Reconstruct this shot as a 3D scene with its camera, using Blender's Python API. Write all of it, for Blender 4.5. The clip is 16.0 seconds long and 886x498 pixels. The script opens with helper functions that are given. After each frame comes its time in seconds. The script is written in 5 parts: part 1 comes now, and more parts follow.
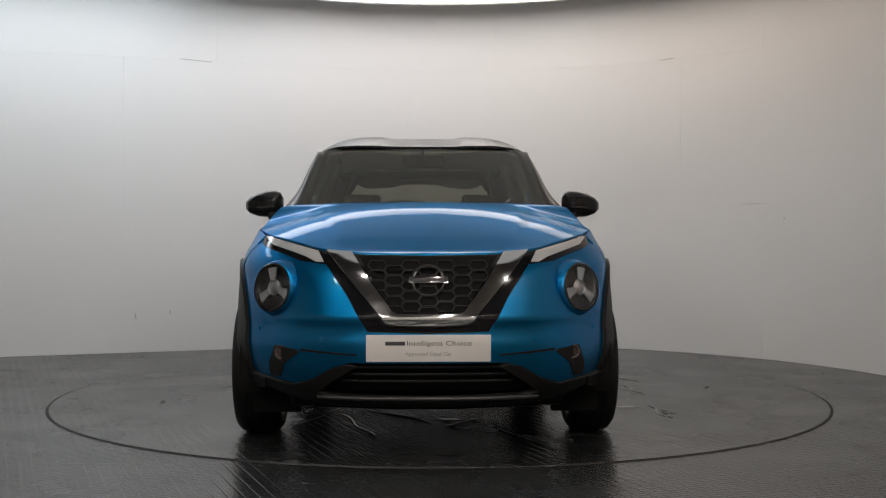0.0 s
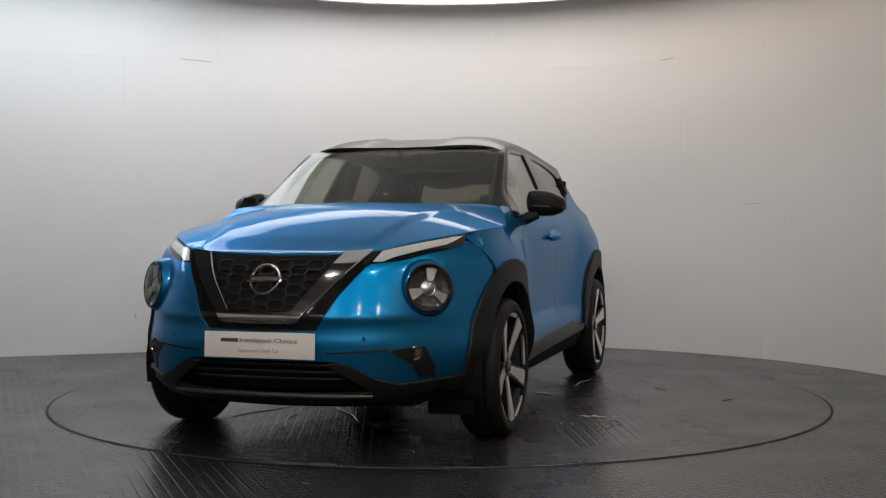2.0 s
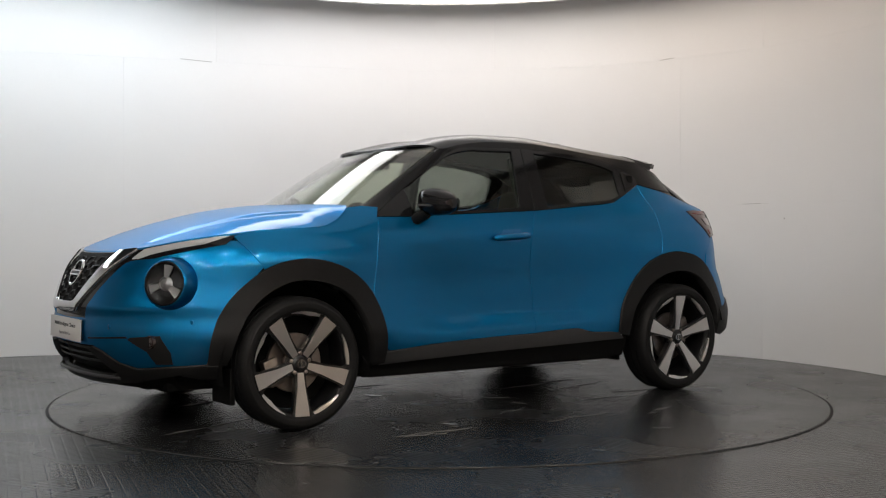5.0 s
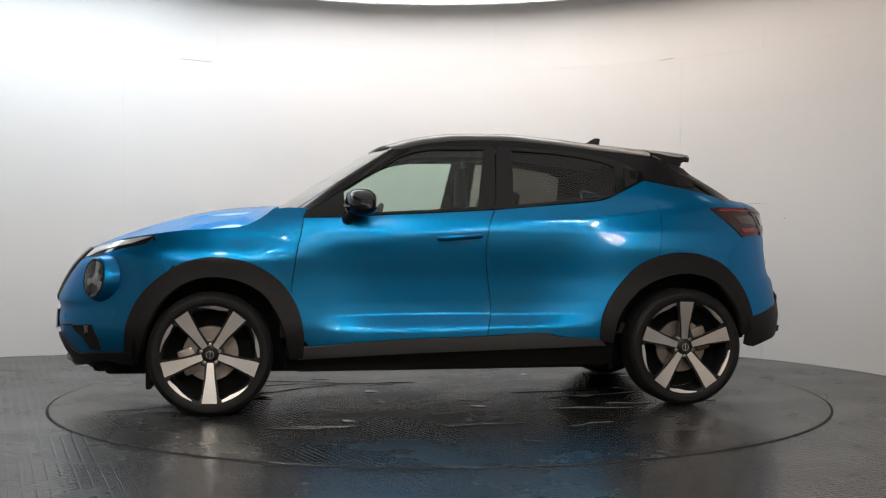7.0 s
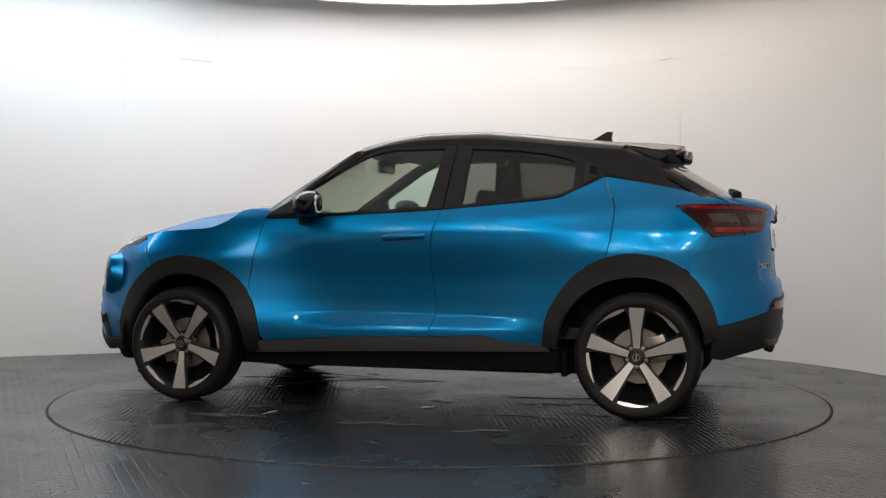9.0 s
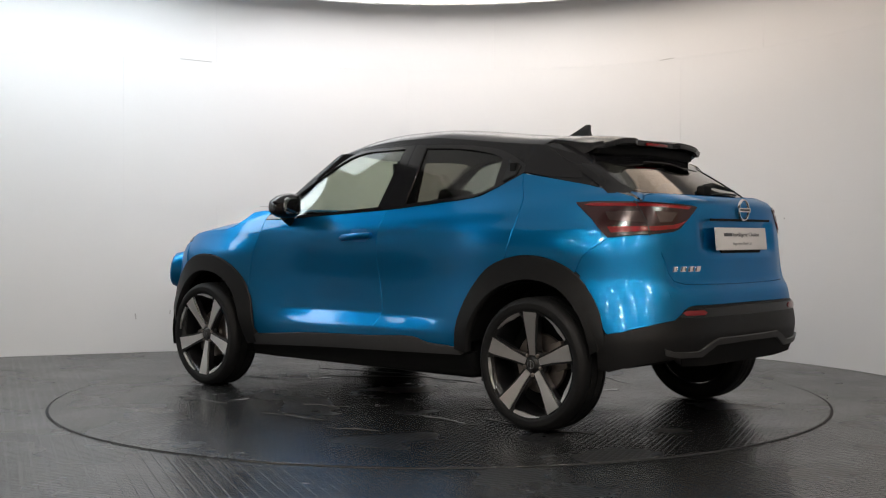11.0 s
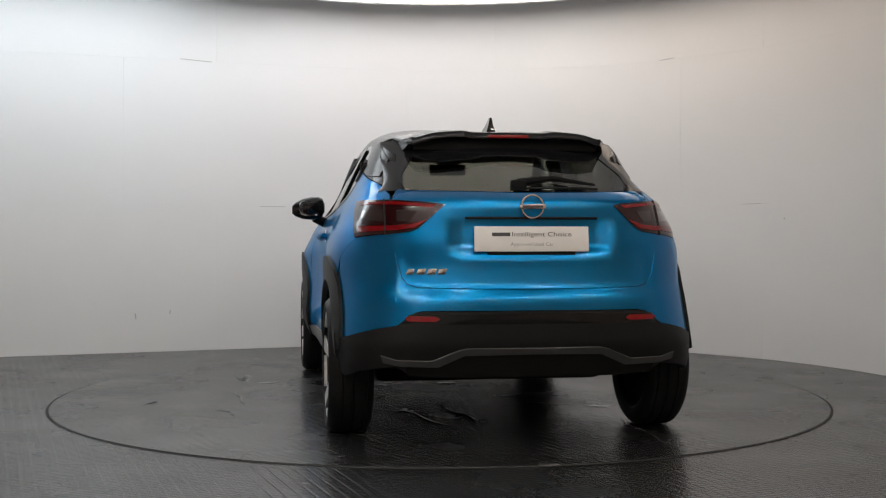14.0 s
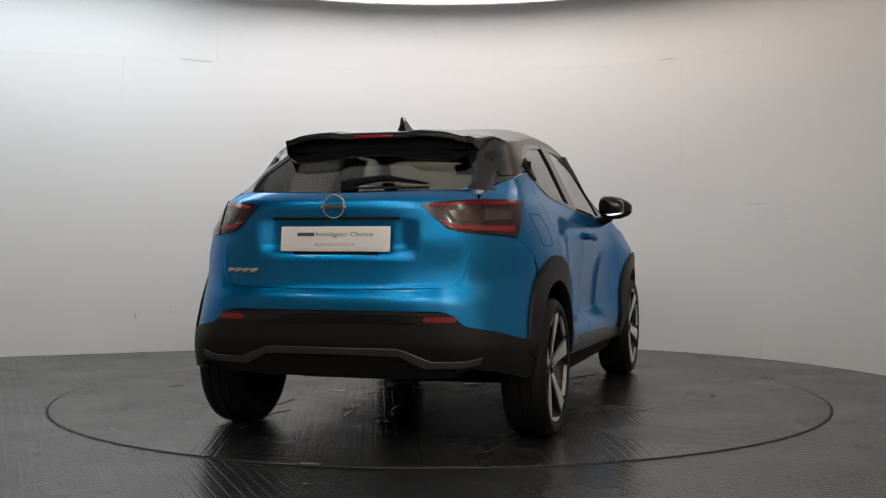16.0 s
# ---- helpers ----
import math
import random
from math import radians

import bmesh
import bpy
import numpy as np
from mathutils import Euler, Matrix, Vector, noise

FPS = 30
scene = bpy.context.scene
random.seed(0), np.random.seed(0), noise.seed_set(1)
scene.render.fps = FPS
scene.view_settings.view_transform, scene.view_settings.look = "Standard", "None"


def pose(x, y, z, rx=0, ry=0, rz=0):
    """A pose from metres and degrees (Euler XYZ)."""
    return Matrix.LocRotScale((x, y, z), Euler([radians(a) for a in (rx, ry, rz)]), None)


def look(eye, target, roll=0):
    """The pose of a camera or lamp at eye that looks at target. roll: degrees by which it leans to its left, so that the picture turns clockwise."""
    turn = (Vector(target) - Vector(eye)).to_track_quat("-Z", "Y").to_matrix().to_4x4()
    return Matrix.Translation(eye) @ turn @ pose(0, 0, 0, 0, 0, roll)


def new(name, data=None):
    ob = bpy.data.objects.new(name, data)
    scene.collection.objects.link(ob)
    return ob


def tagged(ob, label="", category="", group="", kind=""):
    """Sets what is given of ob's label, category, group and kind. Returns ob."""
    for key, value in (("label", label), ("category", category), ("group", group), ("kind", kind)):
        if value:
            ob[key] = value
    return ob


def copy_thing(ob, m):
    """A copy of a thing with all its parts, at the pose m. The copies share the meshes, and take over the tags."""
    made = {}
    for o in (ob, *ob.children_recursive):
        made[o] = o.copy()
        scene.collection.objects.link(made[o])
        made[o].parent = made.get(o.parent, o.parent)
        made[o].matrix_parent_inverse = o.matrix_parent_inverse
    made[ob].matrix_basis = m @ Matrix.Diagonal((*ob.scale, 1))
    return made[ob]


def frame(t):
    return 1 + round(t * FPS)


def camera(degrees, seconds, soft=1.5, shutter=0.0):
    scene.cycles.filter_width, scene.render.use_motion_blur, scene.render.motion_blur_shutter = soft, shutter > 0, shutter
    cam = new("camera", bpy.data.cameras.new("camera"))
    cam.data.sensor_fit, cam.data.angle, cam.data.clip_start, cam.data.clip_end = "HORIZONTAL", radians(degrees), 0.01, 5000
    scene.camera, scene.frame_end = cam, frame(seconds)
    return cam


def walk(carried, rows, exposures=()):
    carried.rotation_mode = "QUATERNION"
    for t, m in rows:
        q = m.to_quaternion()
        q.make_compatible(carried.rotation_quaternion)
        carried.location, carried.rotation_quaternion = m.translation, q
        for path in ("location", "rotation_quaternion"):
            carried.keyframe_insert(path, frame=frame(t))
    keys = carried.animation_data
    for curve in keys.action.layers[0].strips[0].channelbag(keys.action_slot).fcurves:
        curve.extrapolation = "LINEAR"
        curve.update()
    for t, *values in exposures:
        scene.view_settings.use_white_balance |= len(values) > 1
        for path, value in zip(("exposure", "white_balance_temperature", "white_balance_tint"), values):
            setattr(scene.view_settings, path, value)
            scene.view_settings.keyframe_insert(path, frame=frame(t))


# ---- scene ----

# ---------------------------------------------------------------- camera
cam = camera(42.73, 16.0, soft=1.2)
EYE = (0.0, -6.943, 0.9555)
AIM = look(EYE, (0.01977, 0.0566, 0.8825), 0.0)
walk(cam, [(0.0, AIM), (16.0, AIM)],
     exposures=[(0.0, 0.62), (2.0, 0.66), (3.5, 0.80), (5.0, 0.98), (7.0, 1.12), (9.0, 1.14), (11.0, 1.09), (12.5, 1.02), (13.5, 0.88), (14.7, 0.75), (16.0, 0.75)])

# ---------------------------------------------------------------- light
world = bpy.data.worlds.new("world")
scene.world = world
world.use_nodes = True
world.node_tree.nodes["Background"].inputs[0].default_value = (0.5, 0.55, 0.6, 1)
world.node_tree.nodes["Background"].inputs[1].default_value = 0.02


# ---------------------------------------------------------------- materials
def nodes_of(name):
    m = bpy.data.materials.new(name)
    m.use_nodes = True
    nt = m.node_tree
    return m, nt, nt.nodes["Principled BSDF"]


def mat(name, base, rough=0.5, metal=0.0, coat=0.0, vary=0.08, scale=12.0, bump=0.0, bscale=200.0, rvary=0.0, spec=0.5):
    """A surface whose colour and gloss drift at two scales, with fine relief."""
    m, nt, p = nodes_of(name)
    tc = nt.nodes.new("ShaderNodeTexCoord")
    n1 = nt.nodes.new("ShaderNodeTexNoise")
    n1.inputs["Scale"].default_value, n1.inputs["Detail"].default_value = scale, 6
    nt.links.new(tc.outputs["Object"], n1.inputs["Vector"])
    ramp = nt.nodes.new("ShaderNodeMix")
    ramp.data_type = "RGBA"
    ramp.inputs[6].default_value = (*[c * (1 - vary) for c in base], 1)
    ramp.inputs[7].default_value = (*[min(1, c * (1 + vary)) for c in base], 1)
    nt.links.new(n1.outputs[0], ramp.inputs[0])
    nt.links.new(ramp.outputs[2], p.inputs["Base Color"])
    p.inputs["Roughness"].default_value, p.inputs["Metallic"].default_value = rough, metal
    p.inputs["Coat Weight"].default_value, p.inputs["Coat Roughness"].default_value = coat, 0.03
    p.inputs["Specular IOR Level"].default_value = spec
    if rvary:
        mr = nt.nodes.new("ShaderNodeMapRange")
        mr.inputs[3].default_value, mr.inputs[4].default_value = max(0.02, rough - rvary), rough + rvary
        n3 = nt.nodes.new("ShaderNodeTexNoise")
        n3.inputs["Scale"].default_value, n3.inputs["Detail"].default_value = scale * 2.7, 8
        nt.links.new(tc.outputs["Object"], n3.inputs["Vector"])
        nt.links.new(n3.outputs[0], mr.inputs[0])
        nt.links.new(mr.outputs[0], p.inputs["Roughness"])
    if bump:
        n2 = nt.nodes.new("ShaderNodeTexNoise")
        n2.inputs["Scale"].default_value, n2.inputs["Detail"].default_value = bscale, 3
        nt.links.new(tc.outputs["Object"], n2.inputs["Vector"])
        b = nt.nodes.new("ShaderNodeBump")
        b.inputs["Strength"].default_value, b.inputs["Distance"].default_value = bump, 0.002
        nt.links.new(n2.outputs[0], b.inputs["Height"])
        nt.links.new(b.outputs[0], p.inputs["Normal"])
    return m


def glow(name, color, strength):
    m, nt, p = nodes_of(name)
    p.inputs["Base Color"].default_value = (*color, 1)
    p.inputs["Emission Color"].default_value = (*color, 1)
    p.inputs["Emission Strength"].default_value = strength
    return m


def pane(name, tint, rough=0.0, ior=1.5):
    """Thin glass: tinted see-through with a Fresnel gloss."""
    m = bpy.data.materials.new(name)
    m.use_nodes = True
    nt = m.node_tree
    nt.nodes.clear()
    out = nt.nodes.new("ShaderNodeOutputMaterial")
    mix = nt.nodes.new("ShaderNodeMixShader")
    tr = nt.nodes.new("ShaderNodeBsdfTransparent")
    gl = nt.nodes.new("ShaderNodeBsdfGlossy")
    lw = nt.nodes.new("ShaderNodeLayerWeight")
    lw.inputs[0].default_value = 0.5
    pw = nt.nodes.new("ShaderNodeMath")
    pw.operation = "POWER"
    pw.inputs[1].default_value = 5.0
    fr = nt.nodes.new("ShaderNodeMath")
    fr.operation = "MULTIPLY_ADD"
    base = ((ior - 1) / (ior + 1)) ** 2
    fr.inputs[1].default_value, fr.inputs[2].default_value = 1 - base, base
    nt.links.new(lw.outputs["Facing"], pw.inputs[0])
    nt.links.new(pw.outputs[0], fr.inputs[0])
    tr.inputs[0].default_value = (*tint, 1)
    gl.inputs["Roughness"].default_value = rough
    gl.inputs["Color"].default_value = (0.9, 0.9, 0.9, 1)
    nt.links.new(fr.outputs[0], mix.inputs[0])
    nt.links.new(tr.outputs[0], mix.inputs[1])
    nt.links.new(gl.outputs[0], mix.inputs[2])
    nt.links.new(mix.outputs[0], out.inputs[0])
    return m


def floor_mat(name, base, grooves):
    """Dark studded sheet flooring with dull scuffs and polished patches."""
    m, nt, p = nodes_of(name)
    L = nt.links.new
    tc = nt.nodes.new("ShaderNodeTexCoord")
    n = nt.nodes.new("ShaderNodeTexNoise")
    n.inputs["Scale"].default_value, n.inputs["Detail"].default_value = 1.6, 8
    L(tc.outputs["Object"], n.inputs["Vector"])
    n2 = nt.nodes.new("ShaderNodeTexNoise")
    n2.inputs["Scale"].default_value, n2.inputs["Detail"].default_value = 55, 4
    L(tc.outputs["Object"], n2.inputs["Vector"])
    col = nt.nodes.new("ShaderNodeMix")
    col.data_type = "RGBA"
    col.inputs[6].default_value = (*[c * 0.72 for c in base], 1)
    col.inputs[7].default_value = (*[c * 1.3 for c in base], 1)
    add = nt.nodes.new("ShaderNodeMath")
    add.operation = "MULTIPLY_ADD"
    add.inputs[1].default_value = 0.35
    L(n2.outputs[0], add.inputs[0])
    L(n.outputs[0], add.inputs[2])
    sub = nt.nodes.new("ShaderNodeMath")
    sub.operation = "SUBTRACT"
    sub.inputs[1].default_value = 0.17
    L(add.outputs[0], sub.inputs[0])
    L(sub.outputs[0], col.inputs[0])
    L(col.outputs[2], p.inputs["Base Color"])
    mr = nt.nodes.new("ShaderNodeMapRange")
    mr.inputs[1].default_value, mr.inputs[2].default_value = 0.35, 0.65
    mr.inputs[3].default_value, mr.inputs[4].default_value = 0.19, 0.30
    L(n.outputs[0], mr.inputs[0])
    L(mr.outputs[0], p.inputs["Roughness"])
    p.inputs["Specular IOR Level"].default_value = 0.58
    # raised lozenges in rows, alternately slanted
    mp = nt.nodes.new("ShaderNodeMapping")
    mp.inputs["Rotation"].default_value = (0, 0, radians(-21.7))
    mp.inputs["Scale"].default_value = (1, 1, 1)
    L(tc.outputs["Object"], mp.inputs[0])
    vo = nt.nodes.new("ShaderNodeTexBrick")
    vo.inputs["Scale"].default_value = 1.0
    vo.offset, vo.squash = 0.0, 1.0
    vo.inputs["Color1"].default_value = vo.inputs["Color2"].default_value = (1, 1, 1, 1)
    vo.inputs["Mortar"].default_value = (0, 0, 0, 1)
    vo.inputs["Mortar Size"].default_value, vo.inputs["Mortar Smooth"].default_value = 0.008, 0.7
    vo.inputs["Brick Width"].default_value, vo.inputs["Row Height"].default_value = 0.05, 0.03
    L(mp.outputs[0], vo.inputs["Vector"])
    b = nt.nodes.new("ShaderNodeBump")
    b.inputs["Strength"].default_value, b.inputs["Distance"].default_value = grooves, 0.0025
    L(vo.outputs["Color"], b.inputs["Height"])
    b2 = nt.nodes.new("ShaderNodeBump")
    b2.inputs["Strength"].default_value, b2.inputs["Distance"].default_value = 0.05, 0.02
    n4 = nt.nodes.new("ShaderNodeTexNoise")
    n4.inputs["Scale"].default_value, n4.inputs["Detail"].default_value = 4.5, 3
    L(tc.outputs["Object"], n4.inputs["Vector"])
    L(n4.outputs[0], b2.inputs["Height"])
    L(b.outputs[0], b2.inputs["Normal"])
    L(b2.outputs[0], p.inputs["Normal"])
    return m


BLUE = mat("blue_metallic_paint", (0.002, 0.184, 0.425), 0.35, 0.92, 0.55, 0.05, 900.0)
BLUE.node_tree.nodes["Principled BSDF"].inputs["Specular Tint"].default_value = (0.14, 0.55, 0.85, 1)
BLUE.node_tree.nodes["Principled BSDF"].inputs["Coat Roughness"].default_value = 0.07
GLOSSBLACK = mat("gloss_black_paint", (0.008, 0.008, 0.009), 0.09, 0.0, 0.0, 0.1, 60.0, spec=0.4)
ROOFBLACK = mat("black_metallic_paint", (0.010, 0.010, 0.011), 0.24, 0.0, 0.0, 0.15, 900.0, spec=0.25)
PLASTIC = mat("dark_grained_plastic", (0.007, 0.007, 0.0072), 0.5, 0.0, 0.0, 0.2, 30.0, 0.25, 900.0, spec=0.3)
MATTE = mat("matte_black", (0.004, 0.004, 0.004), 0.75, 0.0, 0.0, 0.3, 20.0, 0.1, 300.0, spec=0.2)
GREYPLASTIC = mat("grey_plastic", (0.035, 0.035, 0.036), 0.4, 0.0, 0.0, 0.15, 40.0, 0.1, 700.0)
CHROME = mat("chrome", (0.72, 0.72, 0.73), 0.06, 1.0, 0.0, 0.03, 8.0)
SATIN = mat("satin_silver", (0.5, 0.5, 0.51), 0.3, 1.0, 0.0, 0.05, 30.0)
ALLOY = mat("machined_alloy", (0.86, 0.84, 0.82), 0.34, 1.0, 0.3, 0.06, 120.0, 0.05, 900.0)
DARKALLOY = mat("dark_wheel_paint", (0.012, 0.012, 0.013), 0.28, 0.2, 0.6, 0.2, 30.0)
RUBBER = mat("tyre_rubber", (0.007, 0.007, 0.0072), 0.6, 0.0, 0.0, 0.3, 25.0, 0.2, 500.0, 0.1, spec=0.3)
STEEL = mat("brake_steel", (0.34, 0.3, 0.27), 0.42, 1.0, 0.0, 0.25, 30.0)
PLATE = mat("white_plate", (0.72, 0.70, 0.68), 0.32, 0.0, 0.4, 0.03, 15.0)
INK = mat("dark_ink", (0.05, 0.05, 0.055), 0.5)
INKGREY = mat("grey_ink", (0.3, 0.3, 0.3), 0.5)
RED = mat("red_lens", (0.20, 0.002, 0.004), 0.2, 0.0, 0.3, 0.25, 30.0)
DARKRED = mat("dark_red_lens", (0.022, 0.0015, 0.002), 0.2, 0.0, 0.3, 0.25, 30.0)
SMOKE = mat("smoked_lens", (0.06, 0.042, 0.04), 0.15, 0.3, 1.0, 0.2, 40.0)
LAMPDARK = mat("lamp_reflector", (0.07, 0.07, 0.075), 0.22, 0.9)
LAMPGREY = mat("lamp_arm", (0.52, 0.52, 0.54), 0.3, 0.8)
LAMPGLASS = pane("lamp_glass", (0.93, 0.95, 0.96))
GLASS = pane("car_glass", (0.86, 0.92, 0.88), 0.0, 1.5)
PRIVACY = pane("tinted_glass", (0.53, 0.53, 0.51), 0.0, 1.5)
SCREEN = pane("windscreen_glass", (0.77, 0.77, 0.71), 0.0, 1.5)
FABRIC = mat("dark_seat_fabric", (0.022, 0.021, 0.02), 0.85, 0.0, 0.0, 0.25, 60.0, 0.4, 600.0)
DASH = mat("dashboard_plastic", (0.025, 0.024, 0.023), 0.65, 0.0, 0.0, 0.2, 30.0, 0.2, 600.0)
LINING = mat("grey_headlining", (0.30, 0.28, 0.25), 0.9, 0.0, 0.0, 0.08, 40.0, 0.2, 500.0)
MIRRORGLASS = mat("mirror_glass", (0.8, 0.82, 0.85), 0.02, 1.0)
WALLPAINT = mat("white_wall_paint", (0.742, 0.74, 0.738), 0.55, 0.0, 0.0, 0.025, 0.9, 0.06, 90.0, 0.06)
# tones of the unseen walls, set for bounce light and the car's reflections
DARKWALL = mat("grey_reflection_paint", (0.52, 0.505, 0.48), 0.7, 0.0, 0.0, 0.2, 1.5)
WARMWALL = mat("warm_bounce_paint", (0.52, 0.42, 0.33), 0.7, 0.0, 0.0, 0.15, 1.5)
CEILDARK = mat("dark_ceiling_paint", (0.07, 0.068, 0.065), 0.8, 0.0, 0.0, 0.1, 1.5)
CEILPAINT = mat("ceiling_paint", (0.6, 0.59, 0.57), 0.7, 0.0, 0.0, 0.04, 1.5)
FLOOR = floor_mat("studded_floor", (0.026, 0.027, 0.0275), 0.7)
DISC = floor_mat("turntable_floor", (0.019, 0.0195, 0.020), 0.5)
SEAM = mat("dark_joint", (0.01, 0.01, 0.01), 0.8)
GREYSCUFF = mat("grey_scuff", (0.42, 0.41, 0.40), 0.6)
FILM = mat("clear_film", (0.11, 0.11, 0.11), 0.14, 0.0, 0.5, 0.2, 20.0)


# ---------------------------------------------------------------- mesh helpers
def part(name, bm, material, parent, label="", smooth=40.0):
    me = bpy.data.meshes.new(name)
    bmesh.ops.recalc_face_normals(bm, faces=bm.faces[:])
    bm.to_mesh(me)
    bm.free()
    if smooth:
        me.polygons.foreach_set("use_smooth", [True] * len(me.polygons))
        me.set_sharp_from_angle(angle=radians(smooth))
    me.materials.append(material)
    ob = new(name, me)
    ob.parent = parent
    if label:
        ob["label"] = label
    return ob


def box(bm, lo, hi, bev=0.0, seg=2, m=None):
    r = bmesh.ops.create_cube(bm, size=1.0)
    vs = r["verts"]
    for v in vs:
        v.co = Vector([lo[i] + (v.co[i] + 0.5) * (hi[i] - lo[i]) for i in range(3)])
    if bev:
        es = list({e for v in vs for e in v.link_edges})
        vs = [v for f in bmesh.ops.bevel(bm, geom=es, offset=bev, segments=seg, affect="EDGES", profile=0.6)["faces"] for v in f.verts] + [v for v in vs if v.is_valid]
        vs = list(set(vs))
    if m:
        bmesh.ops.transform(bm, matrix=m, verts=vs)
    return bm


def lathe(bm, profile, axis_m, n=48, closed=False):
    """Turn a profile of (radius, height) about z, then place it with axis_m."""
    rings = []
    for r, hgt in profile:
        rings.append([bm.verts.new(axis_m @ Vector((r * math.cos(2 * math.pi * i / n), r * math.sin(2 * math.pi * i / n), hgt))) for i in range(n)])
    pairs = list(zip(rings, rings[1:])) + ([(rings[-1], rings[0])] if closed else [])
    for a, b in pairs:
        for i in range(n):
            j = (i + 1) % n
            bm.faces.new((a[i], a[j], b[j], b[i]))
    return bm


def prism(bm, poly, depth0, depth1, m, taper=0.0):
    """A polygon in x, y drawn out from depth0 to depth1 along z; the far face shrinks by taper."""
    cx, cy = sum(p[0] for p in poly) / len(poly), sum(p[1] for p in poly) / len(poly)
    a = [bm.verts.new(m @ Vector((x, y, depth0))) for x, y in poly]
    b = [bm.verts.new(m @ Vector((x + (cx - x) * taper, y + (cy - y) * taper, depth1))) for x, y in poly]
    bm.faces.new(a)
    bm.faces.new(b)
    for i in range(len(poly)):
        j = (i + 1) % len(poly)
        bm.faces.new((a[i], a[j], b[j], b[i]))
    return bm


def tube(bm, pts, r, n=8):
    pts = [Vector(p) for p in pts]
    rings = []
    for i, p in enumerate(pts):
        d = (pts[min(i + 1, len(pts) - 1)] - pts[max(i - 1, 0)]).normalized()
        q = d.to_track_quat("Z", "Y")
        rr = r[i] if isinstance(r, (list, tuple)) else r
        rings.append([bm.verts.new(p + q @ Vector((rr * math.cos(2 * math.pi * k / n), rr * math.sin(2 * math.pi * k / n), 0))) for k in range(n)])
    for a, b in zip(rings, rings[1:]):
        for k in range(n):
            bm.faces.new((a[k], a[(k + 1) % n], b[(k + 1) % n], b[k]))
    bm.faces.new(rings[0])
    bm.faces.new(rings[-1])
    return bm


def sm(pts, k=4):
    """An open line through pts, rounded."""
    out = []
    n = len(pts)
    for i in range(n - 1):
        p0, p1, p2, p3 = (Vector(pts[max(i - 1, 0)]), Vector(pts[i]), Vector(pts[i + 1]), Vector(pts[min(i + 2, n - 1)]))
        for j in range(k):
            s = j / k
            out.append(tuple(0.5 * ((2 * p1) + (p2 - p0) * s + (2 * p0 - 5 * p1 + 4 * p2 - p3) * s * s + (3 * p1 - p0 - 3 * p2 + p3) * s ** 3)))
    out.append(tuple(pts[-1]))
    return out


def table(knots):
    """A smooth function through (x, y) knots, level past both ends' slope."""
    xs, ys = [k[0] for k in knots], [k[1] for k in knots]
    ds = [(ys[i + 1] - ys[i]) / (xs[i + 1] - xs[i]) for i in range(len(xs) - 1)]
    ms = [ds[0]] + [0 if a * b <= 0 else 2 * a * b / (a + b) for a, b in zip(ds, ds[1:])] + [ds[-1]]

    def fn(x):
        if x <= xs[0]:
            return ys[0] + ms[0] * (x - xs[0])
        if x >= xs[-1]:
            return ys[-1] + ms[-1] * (x - xs[-1])
        i = max(j for j in range(len(xs) - 1) if xs[j] <= x)
        hh = xs[i + 1] - xs[i]
        s = (x - xs[i]) / hh
        return ((1 + 2 * s) * (1 - s) ** 2 * ys[i] + s * (1 - s) ** 2 * hh * ms[i] + s * s * (3 - 2 * s) * ys[i + 1] + s * s * (s - 1) * hh * ms[i + 1])
    return fn


def step01(a, b, x):
    s = min(1.0, max(0.0, (x - a) / (b - a)))
    return s * s * (3 - 2 * s)


